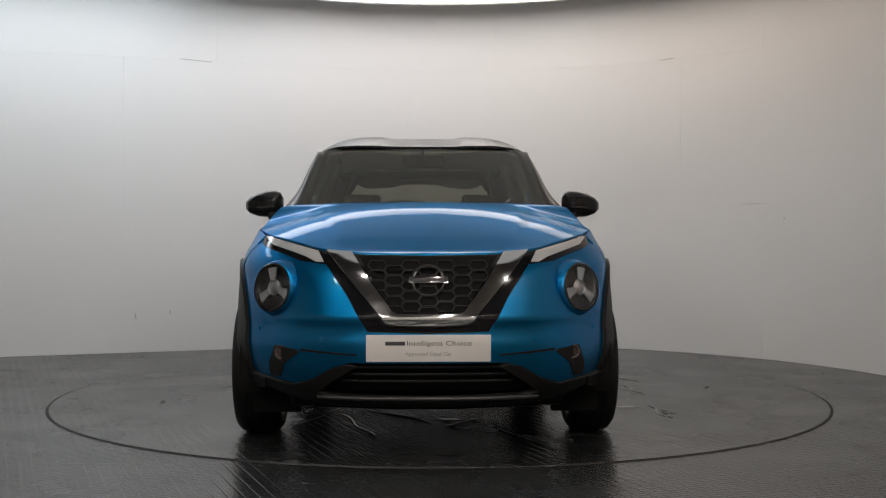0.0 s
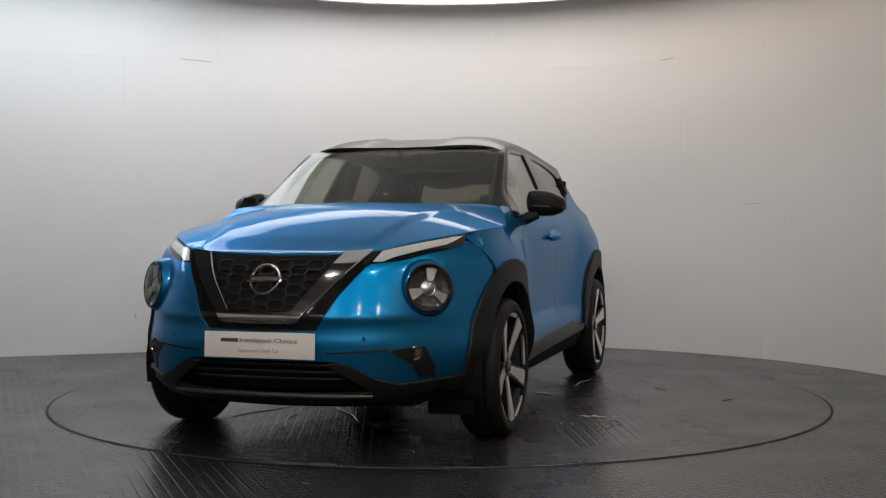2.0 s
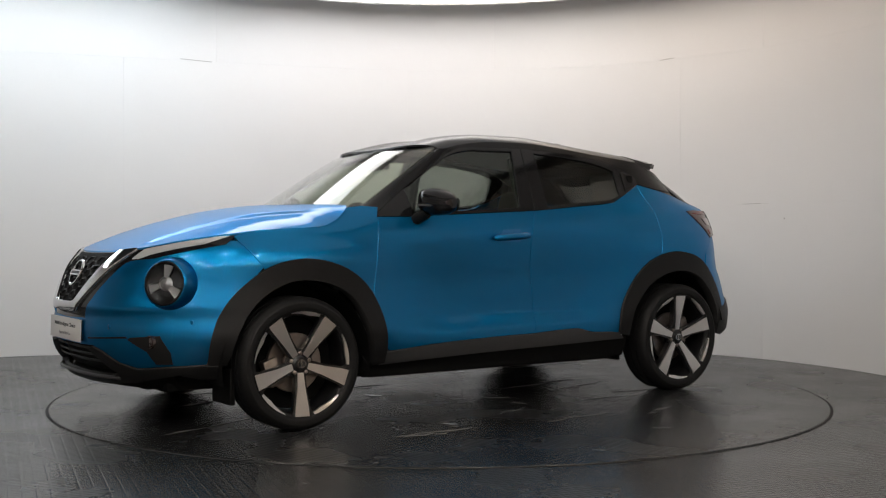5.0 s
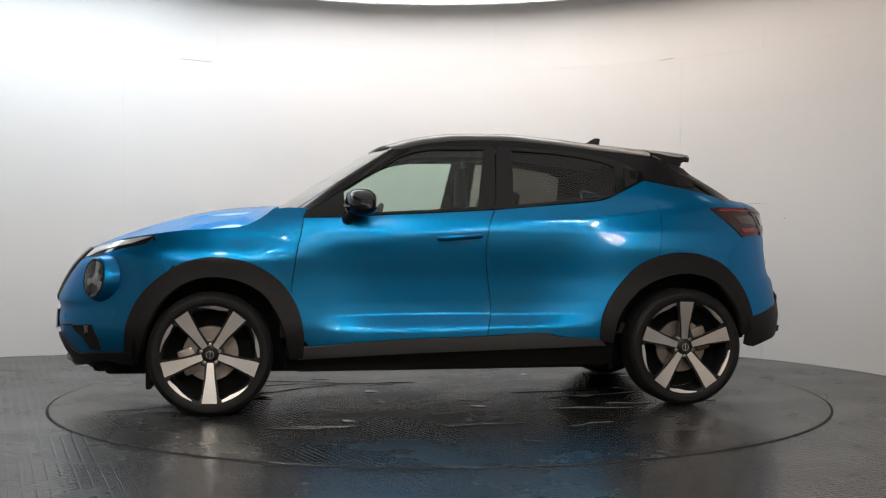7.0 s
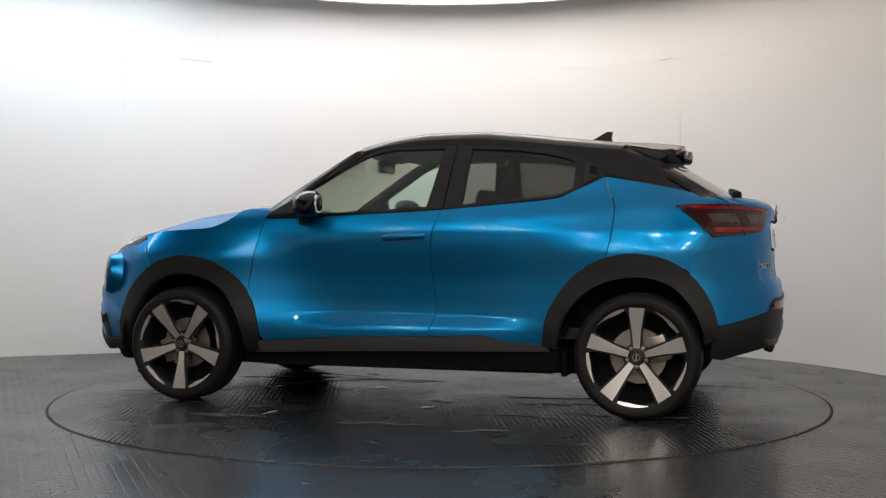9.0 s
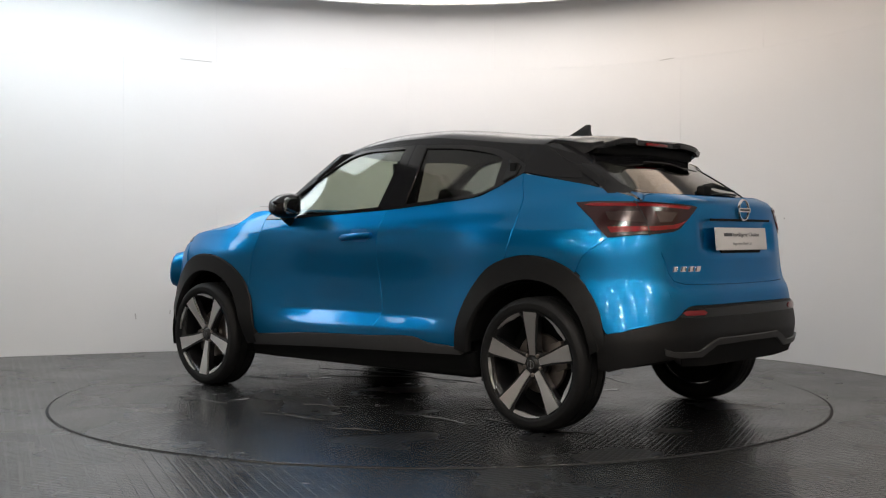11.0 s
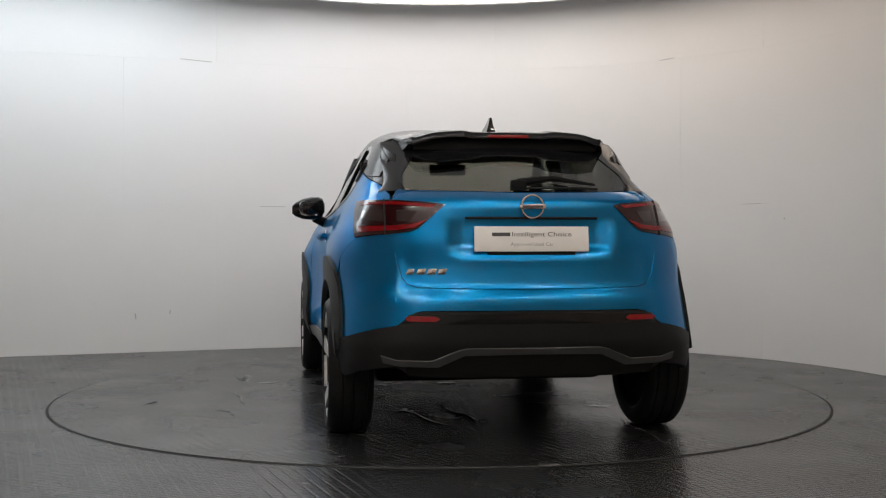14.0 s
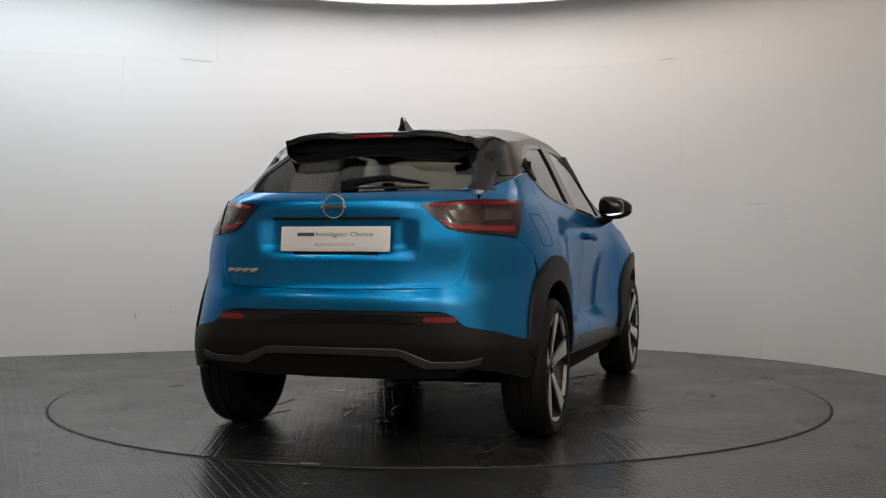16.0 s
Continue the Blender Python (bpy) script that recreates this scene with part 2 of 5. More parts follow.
class Skin:
    """Panels cut from a curved surface fn(u, v): each a sheet with thickness, its own edge and true normals."""

    def __init__(self):
        self.v, self.f, self.n = [], [], []

    def add(self, poly, fn, out, step=0.04, gap=0.0, off=0.0, thick=0.012, sides=(1,)):
        bm = bmesh.new()
        bm.faces.new([bm.verts.new((p[0], p[1], 0)) for p in poly])
        bm.normal_update()
        if gap:
            ring = bmesh.ops.inset_region(bm, faces=bm.faces[:], thickness=gap, use_even_offset=True, use_boundary=True)
            bmesh.ops.delete(bm, geom=ring["faces"], context="FACES")
        for ax in (0, 1):
            lo, hi = min(v.co[ax] for v in bm.verts), max(v.co[ax] for v in bm.verts)
            k = max(1, int(math.ceil((hi - lo) / step)))
            for i in range(1, k):
                co, no = [0, 0, 0], [0, 0, 0]
                co[ax], no[ax] = lo + (hi - lo) * i / k, 1
                bmesh.ops.bisect_plane(bm, geom=bm.verts[:] + bm.edges[:] + bm.faces[:], dist=1e-5, plane_co=co, plane_no=no)
        bmesh.ops.remove_doubles(bm, verts=bm.verts[:], dist=0.0005)
        bm.verts.index_update()
        out = Vector(out)
        P, N = [], []
        for v in bm.verts:
            u, w = v.co.x, v.co.y
            p = Vector(fn(u, w))
            e = 0.004
            n = (Vector(fn(u + e, w)) - Vector(fn(u - e, w))).cross(Vector(fn(u, w + e)) - Vector(fn(u, w - e)))
            n = n.normalized() if n.length > 1e-12 else out
            if n.dot(out) < 0:
                n = -n
            P.append(p + n * off)
            N.append(n)
        for s in sides:
            mir = Vector((1, s, 1))
            base = len(self.v)
            k = len(P)
            self.v += [tuple(p * mir) for p in P] + [tuple((p - n * thick) * mir) for p, n in zip(P, N)]
            self.n += [tuple(n * mir) for n in N] + [tuple(-n * mir) for n in N]
            for f in bm.faces:
                ids = [v.index for v in f.verts]
                a, b, c = (Vector(P[ids[0]]), Vector(P[ids[1]]), Vector(P[ids[2]]))
                fnorm = Vector((0, 0, 0))
                for q in range(len(ids)):
                    fnorm += Vector(P[ids[q]]).cross(Vector(P[ids[(q + 1) % len(ids)]]))
                good = (fnorm.dot(N[ids[0]]) > 0) == (s > 0)
                if not good:
                    ids = ids[::-1]
                self.f.append([base + i for i in ids])
                self.f.append([base + k + i for i in ids[::-1]])
            for e in bm.edges:
                if len(e.link_faces) != 1:
                    continue
                i, j = e.verts[0].index, e.verts[1].index
                fc = sum((P[v.index] for v in e.link_faces[0].verts), Vector()) / len(e.link_faces[0].verts)
                nn = (P[j] - P[i]).cross(N[i]).normalized()
                rev = nn.dot((P[i] + P[j]) / 2 - fc) < 0
                if rev:
                    nn = -nn
                b2 = len(self.v)
                quad = [P[i], P[j], P[j] - N[j] * thick, P[i] - N[i] * thick]
                self.v += [tuple(p * mir) for p in quad]
                # the edge's rim turns over softly
                top = (nn * 0.5 + N[i] * 0.85).normalized()
                self.n += [tuple(top * mir), tuple(top * mir), tuple(nn * mir), tuple(nn * mir)]
                order = [0, 1, 2, 3]
                gn = (quad[1] - quad[0]).cross(quad[2] - quad[1])
                if (gn.dot(nn) > 0) != (s > 0):
                    order = order[::-1]
                self.f.append([b2 + o for o in order])
        bm.free()
        return self

    def make(self, name, material, parent, label=""):
        me = bpy.data.meshes.new(name)
        me.from_pydata(self.v, [], self.f)
        me.polygons.foreach_set("use_smooth", [True] * len(me.polygons))
        me.normals_split_custom_set_from_vertices(self.n)
        me.materials.append(material)
        ob = new(name, me)
        ob.parent = parent
        if label:
            ob["label"] = label
        return ob


def lettering(name, text, size, m, material, parent, label="", width=None):
    cu = bpy.data.curves.new(name, "FONT")
    cu.body, cu.size, cu.extrude = text, size, 0.0006
    cu.align_x, cu.align_y = "CENTER", "CENTER"
    tmp = new(name + "_curve", cu)
    bpy.context.view_layer.update()
    me = bpy.data.meshes.new_from_object(tmp.evaluated_get(bpy.context.evaluated_depsgraph_get()))
    bpy.data.objects.remove(tmp)
    xs = [v.co.x for v in me.vertices]
    k = width / (max(xs) - min(xs)) if width else 1
    me.transform(m @ Matrix.Diagonal((k, 1, 1, 1)))
    me.materials.clear()
    me.materials.append(material)
    me.name = name
    ob = new(name, me)
    ob.parent = parent
    if label:
        ob["label"] = label
    return ob


# ---------------------------------------------------------------- the room
CEN, RAD = Vector((0.0, -0.05)), 3.2          # the curved wall stands round the turntable
LEAVE = radians(110)                          # where it runs off straight
ARC0 = radians(-8)


def wall_point(s, r=RAD):
    """A place on the wall in plan and its outward direction; s runs from the joint at 37.8 degrees to the left."""
    a = radians(37.8) + s / RAD
    if a < ARC0:
        d = Vector((math.cos(ARC0), math.sin(ARC0)))
        t = Vector((d.y, -d.x))
        return CEN + d * r + t * ((ARC0 - a) * RAD), d
    if a > LEAVE:
        d = Vector((math.cos(LEAVE), math.sin(LEAVE)))
        t = Vector((-d.y, d.x))
        return CEN + d * r + t * ((a - LEAVE) * RAD), d
    d = Vector((math.cos(a), math.sin(a)))
    return CEN + d * r, d


def curved_board(s0, s1, z0, z1, r0, r1, n=14):
    bm = bmesh.new()
    rows = []
    for i in range(n + 1):
        s = s0 + (s1 - s0) * i / n
        a, b = wall_point(s, r0)[0], wall_point(s, r1)[0]
        rows.append([bm.verts.new((a.x, a.y, z0)), bm.verts.new((a.x, a.y, z1)), bm.verts.new((b.x, b.y, z1)), bm.verts.new((b.x, b.y, z0))])
    for p, q in zip(rows, rows[1:]):
        for k in range(4):
            bm.faces.new((p[k], q[k], q[(k + 1) % 4], p[(k + 1) % 4]))
    bm.faces.new(rows[0])
    bm.faces.new(rows[-1][::-1])
    return bm


WALL_TOP = 3.6
S0, S1 = -4.88, 9.76
wall_back = part("wall_curved", curved_board(S0, S1, -0.02, WALL_TOP, RAD + 0.0155, RAD + 0.15, 90), WALLPAINT, None)
tagged(wall_back, "curved white painted studio wall of butted boards", "wall", kind="structure")
rng = random.Random(5)
for z0, z1, shift in ((0.0, 1.22, 0.0), (1.22, 2.44, 0.76), (2.44, WALL_TOP, 0.0)):
    k = -3
    while k * 2.44 + shift < S1:
        a, b = max(S0, k * 2.44 + shift), min(S1, (k + 1) * 2.44 + shift)
        k += 1
        if b - a < 0.1:
            continue
        d = rng.uniform(0, 0.0002)
        part("wall_board", curved_board(a + 0.0004, b - 0.0004, z0 + 0.0004, z1 - 0.0004, RAD + d, RAD + 0.014 + d), WALLPAINT, wall_back, smooth=30)


def wall_slab(name, lo, hi, material, label):
    bm = box(bmesh.new(), lo, hi)
    return tagged(part(name, bm, material, None, smooth=0), label, "wall", kind="structure")


E0, E1 = wall_point(S0)[0], wall_point(S1)[0]
# walls out of view, added to bounce light and show in the paintwork
wall_slab("wall_right", (E0.x, -11.0, 0), (E0.x + 0.2, E0.y + 0.05, WALL_TOP), WARMWALL, "unseen side wall added for warm bounce light")
wall_slab("wall_left", (E1.x - 0.2, -11.0, 0), (E1.x, E1.y + 0.1, WALL_TOP), DARKWALL, "unseen grey side wall added for the car's reflections")
wall_slab("wall_rear", (E1.x - 0.2, -11.2, 0), (E0.x + 0.2, -11.0, WALL_TOP), DARKWALL, "unseen grey wall behind the camera, toned for the car's reflections")

bm = bmesh.new()
box(bm, (-9, -12, -0.2), (9, 6, -0.001))
floor_ob = tagged(part("floor", bm, FLOOR, None, smooth=0), "dark grey studded sheet floor, slightly glossy", "floor", kind="structure")
bm = bmesh.new()
box(bm, (-9, -12, WALL_TOP), (9, 6, WALL_TOP + 0.15))
tagged(part("ceiling", bm, CEILDARK, None, smooth=0), "plain dark ceiling", "ceiling", kind="structure")

# round cove light that follows the wall, in three lengths
COVE_Z = 2.965


def cove(a0, a1, color, strength, label):
    """A curved trough with a glowing underside; angles in degrees round the turntable."""
    ob = tagged(new("cove_light"), label, "ceiling light", "lengths of the cove light")
    n = max(8, int((a1 - a0) / 3))

    def ring(ri, ro, z0, z1):
        bm = bmesh.new()
        rows = []
        for i in range(n + 1):
            a = radians(a0 + (a1 - a0) * i / n)
            rows.append([bm.verts.new((CEN.x + q * math.cos(a), CEN.y + q * math.sin(a), z)) for q, z in ((ri, z0), (ro, z0), (ro, z1), (ri, z1))])
        for p, q in zip(rows, rows[1:]):
            for k in range(4):
                bm.faces.new((p[k], q[k], q[(k + 1) % 4], p[(k + 1) % 4]))
        bm.faces.new(rows[0])
        bm.faces.new(rows[-1][::-1])
        return bm
    for k, (ri, ro) in enumerate(((2.6, 2.85), (2.3, 2.6), (2.0, 2.3))):
        part("diffuser", ring(ri, ro, COVE_Z, COVE_Z + 0.03), glow("cove_glow", color, strength * (0.70, 0.62, 0.42)[k]), ob, "glowing white diffuser")
    part("rim", ring(COVE_OUT + 0.004, COVE_OUT + 0.03, COVE_Z - 0.012, COVE_Z + 0.2), CEILPAINT, ob, "white rim")
    part("inner_rim", ring(COVE_IN - 0.03, COVE_IN - 0.004, COVE_Z - 0.012, COVE_Z + 0.2), CEILPAINT, ob, "white rim")
    return ob


COVE_IN, COVE_OUT = 2.0, 2.85
cove(8, 36, (1.0, 0.80, 0.64), 1.1, "warm curved cove light under the ceiling")
cove(36, 62, (1.0, 0.86, 0.74), 2.3, "warm curved cove light under the ceiling")
cove(62, 84, (1.0, 0.93, 0.88), 3.8, "white curved cove light under the ceiling")
cove(84, 106, (1.0, 0.95, 0.93), 3.8, "white curved cove light under the ceiling")
cove(106, 132, (0.98, 0.97, 0.98), 3.8, "white curved cove light under the ceiling")
cove(132, 172, (0.92, 0.96, 1.0), 3.7, "cool white curved cove light under the ceiling")

# unseen straight light, added to brighten the wall's straight length on the left
sdir, snor = Vector((-math.sin(LEAVE), math.cos(LEAVE))), Vector((math.cos(LEAVE), math.sin(LEAVE)))
s_a = CEN + snor * 2.45 + sdir * 0.75
straight = tagged(new("cove_light"), "unseen cool white straight fill light added to brighten the left wall", "ceiling light", "lengths of the cove light")
srot = Matrix.Translation((s_a.x, s_a.y, COVE_Z + 0.12)) @ Matrix.Rotation(math.atan2(sdir.y, sdir.x), 4, "Z")
part("diffuser", box(bmesh.new(), (0, -0.25, 0), (4.6, 0.25, 0.03), 0.004, 1, srot), glow("left_fill_glow", (0.86, 0.94, 1.0), 3.7), straight, "glowing white diffuser")
part("rim", box(bmesh.new(), (-0.02, -0.29, 0.035), (4.62, 0.29, 0.2), 0.004, 1, srot), CEILPAINT, straight, "white housing")

# unseen round soft panel over the turntable, added as weak fill light
panel = tagged(new("ceiling_light"), "unseen large round panel added as weak white overhead fill", "ceiling light")
panel.location = (0.0, -0.3, 3.10)
part("diffuser", lathe(bmesh.new(), [(0.001, 0.0), (1.2, 0.0), (2.37, 0.0), (2.37, 0.04), (0.001, 0.04)], Matrix(), 80), glow("overhead_fill_glow", (1.0, 0.97, 0.93), 0.15), panel, "glowing white diffuser")
part("rim", lathe(bmesh.new(), [(2.372, -0.03), (2.40, -0.03), (2.40, 0.12), (2.372, 0.12)], Matrix(), 80, True), CEILPAINT, panel, "white rim")

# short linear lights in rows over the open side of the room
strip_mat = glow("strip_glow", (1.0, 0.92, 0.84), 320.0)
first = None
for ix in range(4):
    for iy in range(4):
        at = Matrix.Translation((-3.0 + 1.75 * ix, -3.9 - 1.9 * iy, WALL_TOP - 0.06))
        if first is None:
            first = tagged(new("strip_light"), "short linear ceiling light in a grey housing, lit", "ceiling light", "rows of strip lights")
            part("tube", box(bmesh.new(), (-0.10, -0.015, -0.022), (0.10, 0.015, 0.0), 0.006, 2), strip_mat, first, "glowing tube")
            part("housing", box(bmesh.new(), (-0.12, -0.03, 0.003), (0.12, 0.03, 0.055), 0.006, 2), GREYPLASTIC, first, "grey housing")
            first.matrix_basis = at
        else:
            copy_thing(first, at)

# ---------------------------------------------------------------- turntable
RING = 2.28
turntable = tagged(new("turntable"), "dark grey round car turntable flush with the floor", "turntable")
bm = lathe(bmesh.new(), [(0.001, 0.004), (1.0, 0.004), (1.7, 0.004), (RING - 0.012, 0.004), (RING - 0.009, -0.0005)], Matrix(), 128)
part("deck", bm, DISC, turntable, "dark scuffed studded deck")
bm = lathe(bmesh.new(), [(RING - 0.009, 0.0005), (RING + 0.005, 0.0005)], Matrix(), 128)
part("gap_ring", bm, SEAM, turntable, "black gap round the deck")

rng = random.Random(11)
for k in range(26):
    a, rr = rng.uniform(0, 2 * math.pi), 1.75 * math.sqrt(rng.uniform(0.02, 1))
    x0, y0 = rr * math.cos(a), rr * math.sin(a)
    ln, turn_ = rng.choice((0.12, 0.2, 0.3, 0.5, 0.75)), rng.gauss(1.57, 0.28)
    pts = [Vector((x0 + math.cos(turn_) * ln * (i / 8 - 0.5) + 0.012 * math.sin(i * 1.3 + k), y0 + math.sin(turn_) * ln * (i / 8 - 0.5) + 0.012 * math.cos(i * 0.9 + k), 0.0035)) for i in range(9)]
    bm = tube(bmesh.new(), pts, [0.001] + [rng.uniform(0.003, 0.0065) for _ in range(7)] + [0.001], 6)
    for v in bm.verts:
        v.co.x += 0 if v.co.z < 0.0035 else 0.002
    part("film_wrinkle", bm, FILM, turntable, "glossy wrinkle in the clear deck film")
for k in range(5):
    a, rr = rng.uniform(0, 2 * math.pi), rng.uniform(0.4, 1.9)
    n = 11
    bm = bmesh.new()
    ring = [(rr * math.cos(a) + rng.uniform(0.4, 1) * 0.09 * math.cos(2 * math.pi * i / n), rr * math.sin(a) + rng.uniform(0.4, 1) * 0.05 * math.sin(2 * math.pi * i / n)) for i in range(n)]
    prism(bm, ring, 0.0042, 0.0052, Matrix(), 0.05)
    part("tape_patch", bm, FILM, turntable, "pale worn tape patch")

# scuffs on the wall boards
for s, z, w, hh, tilt in ((5.05, 2.443, 0.26, 0.006, -3), (0.87, 2.443, 0.2, 0.006, 3), (5.55, 0.30, 0.008, 0.05, 8), (5.27, 0.33, 0.008, 0.03, -6), (0.1, 1.219, 0.3, 0.004, 0), (4.4, 1.219, 0.22, 0.004, 0), (-0.2, 1.10, 0.01, 0.012, 0), (6.9, 2.75, 0.012, 0.014, 0)):
    p, d = wall_point(s, RAD - 0.0005)
    m = Matrix.Translation((p.x, p.y, z)) @ Vector((-d.x, -d.y, 0)).to_track_quat("Z", "Y").to_matrix().to_4x4() @ pose(0, 0, 0, 0, 0, tilt)
    part("wall_scuff", box(bmesh.new(), (-w / 2, -hh / 2, -0.001), (w / 2, hh / 2, 0.0008), 0, 1, m), GREYSCUFF, wall_back, "grey scuff mark")

# ---------------------------------------------------------------- the car: x forward, y to its left, z up, origin on the deck mid wheelbase
AX = 1.318                                    # half the wheelbase
width_at = table([(0.18, 0.79), (0.24, 0.80), (0.32, 0.836), (0.40, 0.845), (0.46, 0.842), (0.52, 0.832), (0.60, 0.818), (0.75, 0.806), (0.88, 0.808),
                  (0.97, 0.805), (1.04, 0.788), (1.10, 0.762), (1.16, 0.733), (1.25, 0.690), (1.35, 0.643), (1.45, 0.590), (1.52, 0.55)])
nose_at = table([(0.18, 2.02), (0.22, 2.08), (0.26, 2.14), (0.30, 2.165), (0.36, 2.185), (0.42, 2.20), (0.50, 2.210), (0.56, 2.202), (0.61, 2.213), (0.645, 2.200), (0.70, 2.176), (0.80, 2.125),
                 (0.86, 2.075), (0.90, 2.035), (0.95, 1.96), (1.0, 1.88), (1.06, 1.7)])
tail_at = table([(0.20, 1.82), (0.26, 1.92), (0.31, 1.965), (0.42, 2.005), (0.50, 2.028), (0.60, 2.034), (0.66, 2.034), (0.70, 2.028), (0.74, 2.014), (0.82, 2.006), (0.90, 1.998), (1.0, 1.990),
                 (1.08, 1.994), (1.12, 1.984), (1.15, 1.93), (1.20, 1.775), (1.30, 1.635), (1.40, 1.56), (1.52, 1.5)])
tail_round = table([(0.3, 5.5), (0.45, 5.0), (0.6, 4.3), (0.8, 3.7), (0.985, 3.5), (1.1, 3.2), (1.5, 3.0)])


def side_y(x, z):
    w = width_at(z)
    # wheel haunches
    fade_f = step01(0.18, 0.50, z) * (1 - 0.7 * step01(0.82, 1.0, z)) * (1 - step01(0.96, 1.10, z))
    fade_r = step01(0.30, 0.62, z) * (1 - 0.75 * step01(0.86, 1.08, z)) * (1 - step01(1.06, 1.20, z))
    w += 0.090 * fade_f * math.exp(-((x - AX) / 0.50) ** 4) + 0.058 * fade_r * math.exp(-((x + AX) / 0.48) ** 4)
    # below the shoulder the doors fall in to a sharp edge, then slope out to the sill
    if z < 0.93 and -0.85 < x < 0.75:
        k = step01(-0.85, -0.35, x) * step01(0.80, 0.34 + 0.35 * max(0.0, z - 0.525), x)
        zl = 0.448 + 0.006 * (0.5 - x)
        if z >= 0.525:
            w -= 0.044 * k * ((0.93 - z) / 0.405) ** 1.2
        elif z >= zl:
            w -= 0.044 * k * (z - zl) / (0.525 - zl)
    # shoulder crease rising to the rear
    zc = 0.90 + 0.105 * (0.8 - x) if x > -1.1 else 1.10
    w += 0.003 * math.exp(-((z - zc) / 0.04) ** 2) * step01(0.95, 0.3, x) if x < 0.95 else 0
    if x > 0.3:
        w -= 0.085 * min(1.2, (x - 0.3) / 0.55) ** 2 * step01(1.06, 1.30, z) * (1 - step01(0.95, 1.3, x))
    if x > 1.05:
        q = min(0.99999, (x - 1.05) / (nose_at(z) - 1.05))
        w *= (1 - q ** 2.85) ** (1 / 2.85)
    if x < -1.0:
        q = min(0.99999, (-x - 1.0) / (tail_at(z) - 1.0))
        n = tail_round(z)
        w *= (1 - q ** n) ** (1 / n)
    return w


def side(x, z):
    return (x, side_y(x, z), z)


def solve_x(y, z, lo, hi):
    """The x between lo (wide) and hi (end) where the side is y wide."""
    y = abs(y)
    for _ in range(26):
        mid = 0.5 * (lo + hi)
        if side_y(mid, z) > y:
            lo = mid
        else:
            hi = mid
    return 0.5 * (lo + hi)


def front(y, z):
    return (solve_x(y, z, 1.36, nose_at(z)), y, z)


def rear(y, z):
    x = solve_x(y, z, -1.36, -tail_at(z))
    # plate recess in the tailgate
    d = step01(0.40, 0.30, abs(y)) * step01(0.86, 0.92, z) * step01(1.035, 1.02, z)
    # the gate stands in from the bumper's shelf
    g = step01(0.702, 0.722, z) * step01(0.60, 0.54, abs(y)) * step01(0.95, 0.80, z)
    return (x + 0.035 * d + 0.014 * g, y, z)


hood_line = table([(0.9, 1.138), (1.05, 1.130), (1.2, 1.117), (1.38, 1.092), (1.55, 1.052), (1.70, 1.008), (1.85, 0.955), (1.96, 0.912), (2.058, 0.872)])
lip_z = table([(0.0, 0.879), (0.28, 0.885), (0.47, 0.902), (0.60, 0.935), (0.70, 0.958)])       # the bonnet's front edge across the car
LIP = [(front(0.7 * i / 28, lip_z(0.7 * i / 28))[0], 0.7 * i / 28) for i in range(29)]
XC = LIP[-1][0]
hood_edge = table([(0.95, 1.118), (0.985, 1.108), (1.02, 1.078), (1.09, 1.032), (1.18, 1.003), (1.35, 0.993), (1.50, 0.983), (1.62, 0.968), (XC, 0.958)])


def hood_rim(x):
    """Half width and height of the bonnet's edge at x."""
    if x < XC:
        z = hood_edge(x)
        return side_y(x, z), z
    for (xa, ya), (xb, yb) in zip(LIP, LIP[1:]):
        if xb <= x <= xa:
            y = yb + (ya - yb) * (x - xb) / max(1e-6, xa - xb)
            return y, lip_z(y)
    return 0.02, lip_z(0.0)


def hood(x, y):
    a = abs(y)
    ye, ze = hood_rim(x)
    q = min(1.0, a / max(ye, 0.02))
    crown = max(0.0, hood_line(min(x, 2.05)) - ze)
    z = ze + crown * (1 - q ** 2.4)
    ridge = 0.36 + (2.06 - x) * 0.17
    z += 0.009 * step01(ridge + 0.05, ridge - 0.015, a) * step01(0.95, 1.2, x) * step01(2.03, 1.85, x)
    return (x, y, z)


screen_line = table([(1.05, 1.09), (1.10, 1.01), (1.14, 0.945), (1.26, 0.75), (1.36, 0.585), (1.46, 0.41), (1.50, 0.33)])


def screen(y, z):
    return (screen_line(z) - 0.29 * y * y, y, z)


roof_line = table([(-1.5, 1.452), (-1.25, 1.480), (-1.15, 1.490), (-0.9, 1.515), (-0.62, 1.548), (-0.34, 1.570), (-0.1, 1.568), (0.11, 1.548), (0.29, 1.506), (0.43, 1.464)])


def roof_edge(x):
    return side_y(x, roof_line(x) - 0.062)


def roof(x, y):
    e = roof_edge(x)
    a = abs(y)
    z = roof_line(x) - 0.062 * min(1.2, a / e) ** 6.0 - 0.012 * step01(0.25, 0.19, a) * step01(0.45, 0.2, x)
    return (x, y, z)


glass_line = table([(1.12, -1.88), (1.15, -1.83), (1.20, -1.75), (1.30, -1.585), (1.40, -1.415), (1.46, -1.31)])


def rear_glass(y, z):
    return (glass_line(z) + 0.30 * y * y, y, z)


car = tagged(new("car"), "metallic blue crossover car with black roof on the turntable", "car")
LR = (1, -1)
OUT, FWD, BACK, UP = (0, 1, 0), (1, 0, 0), (-1, 0, 0), (0, 0, 1)
G = 0.0028
YF, YR = 0.70, 0.60                           # where nose and tail pass into the sides


def fx(z):
    return front(YF, z)[0]


def rx(z):
    return solve_x(YR, z, -1.36, -tail_at(z))


def rcol(z0, z1, n=8):
    return [(rx(z0 + (z1 - z0) * i / n), z0 + (z1 - z0) * i / n) for i in range(n + 1)]


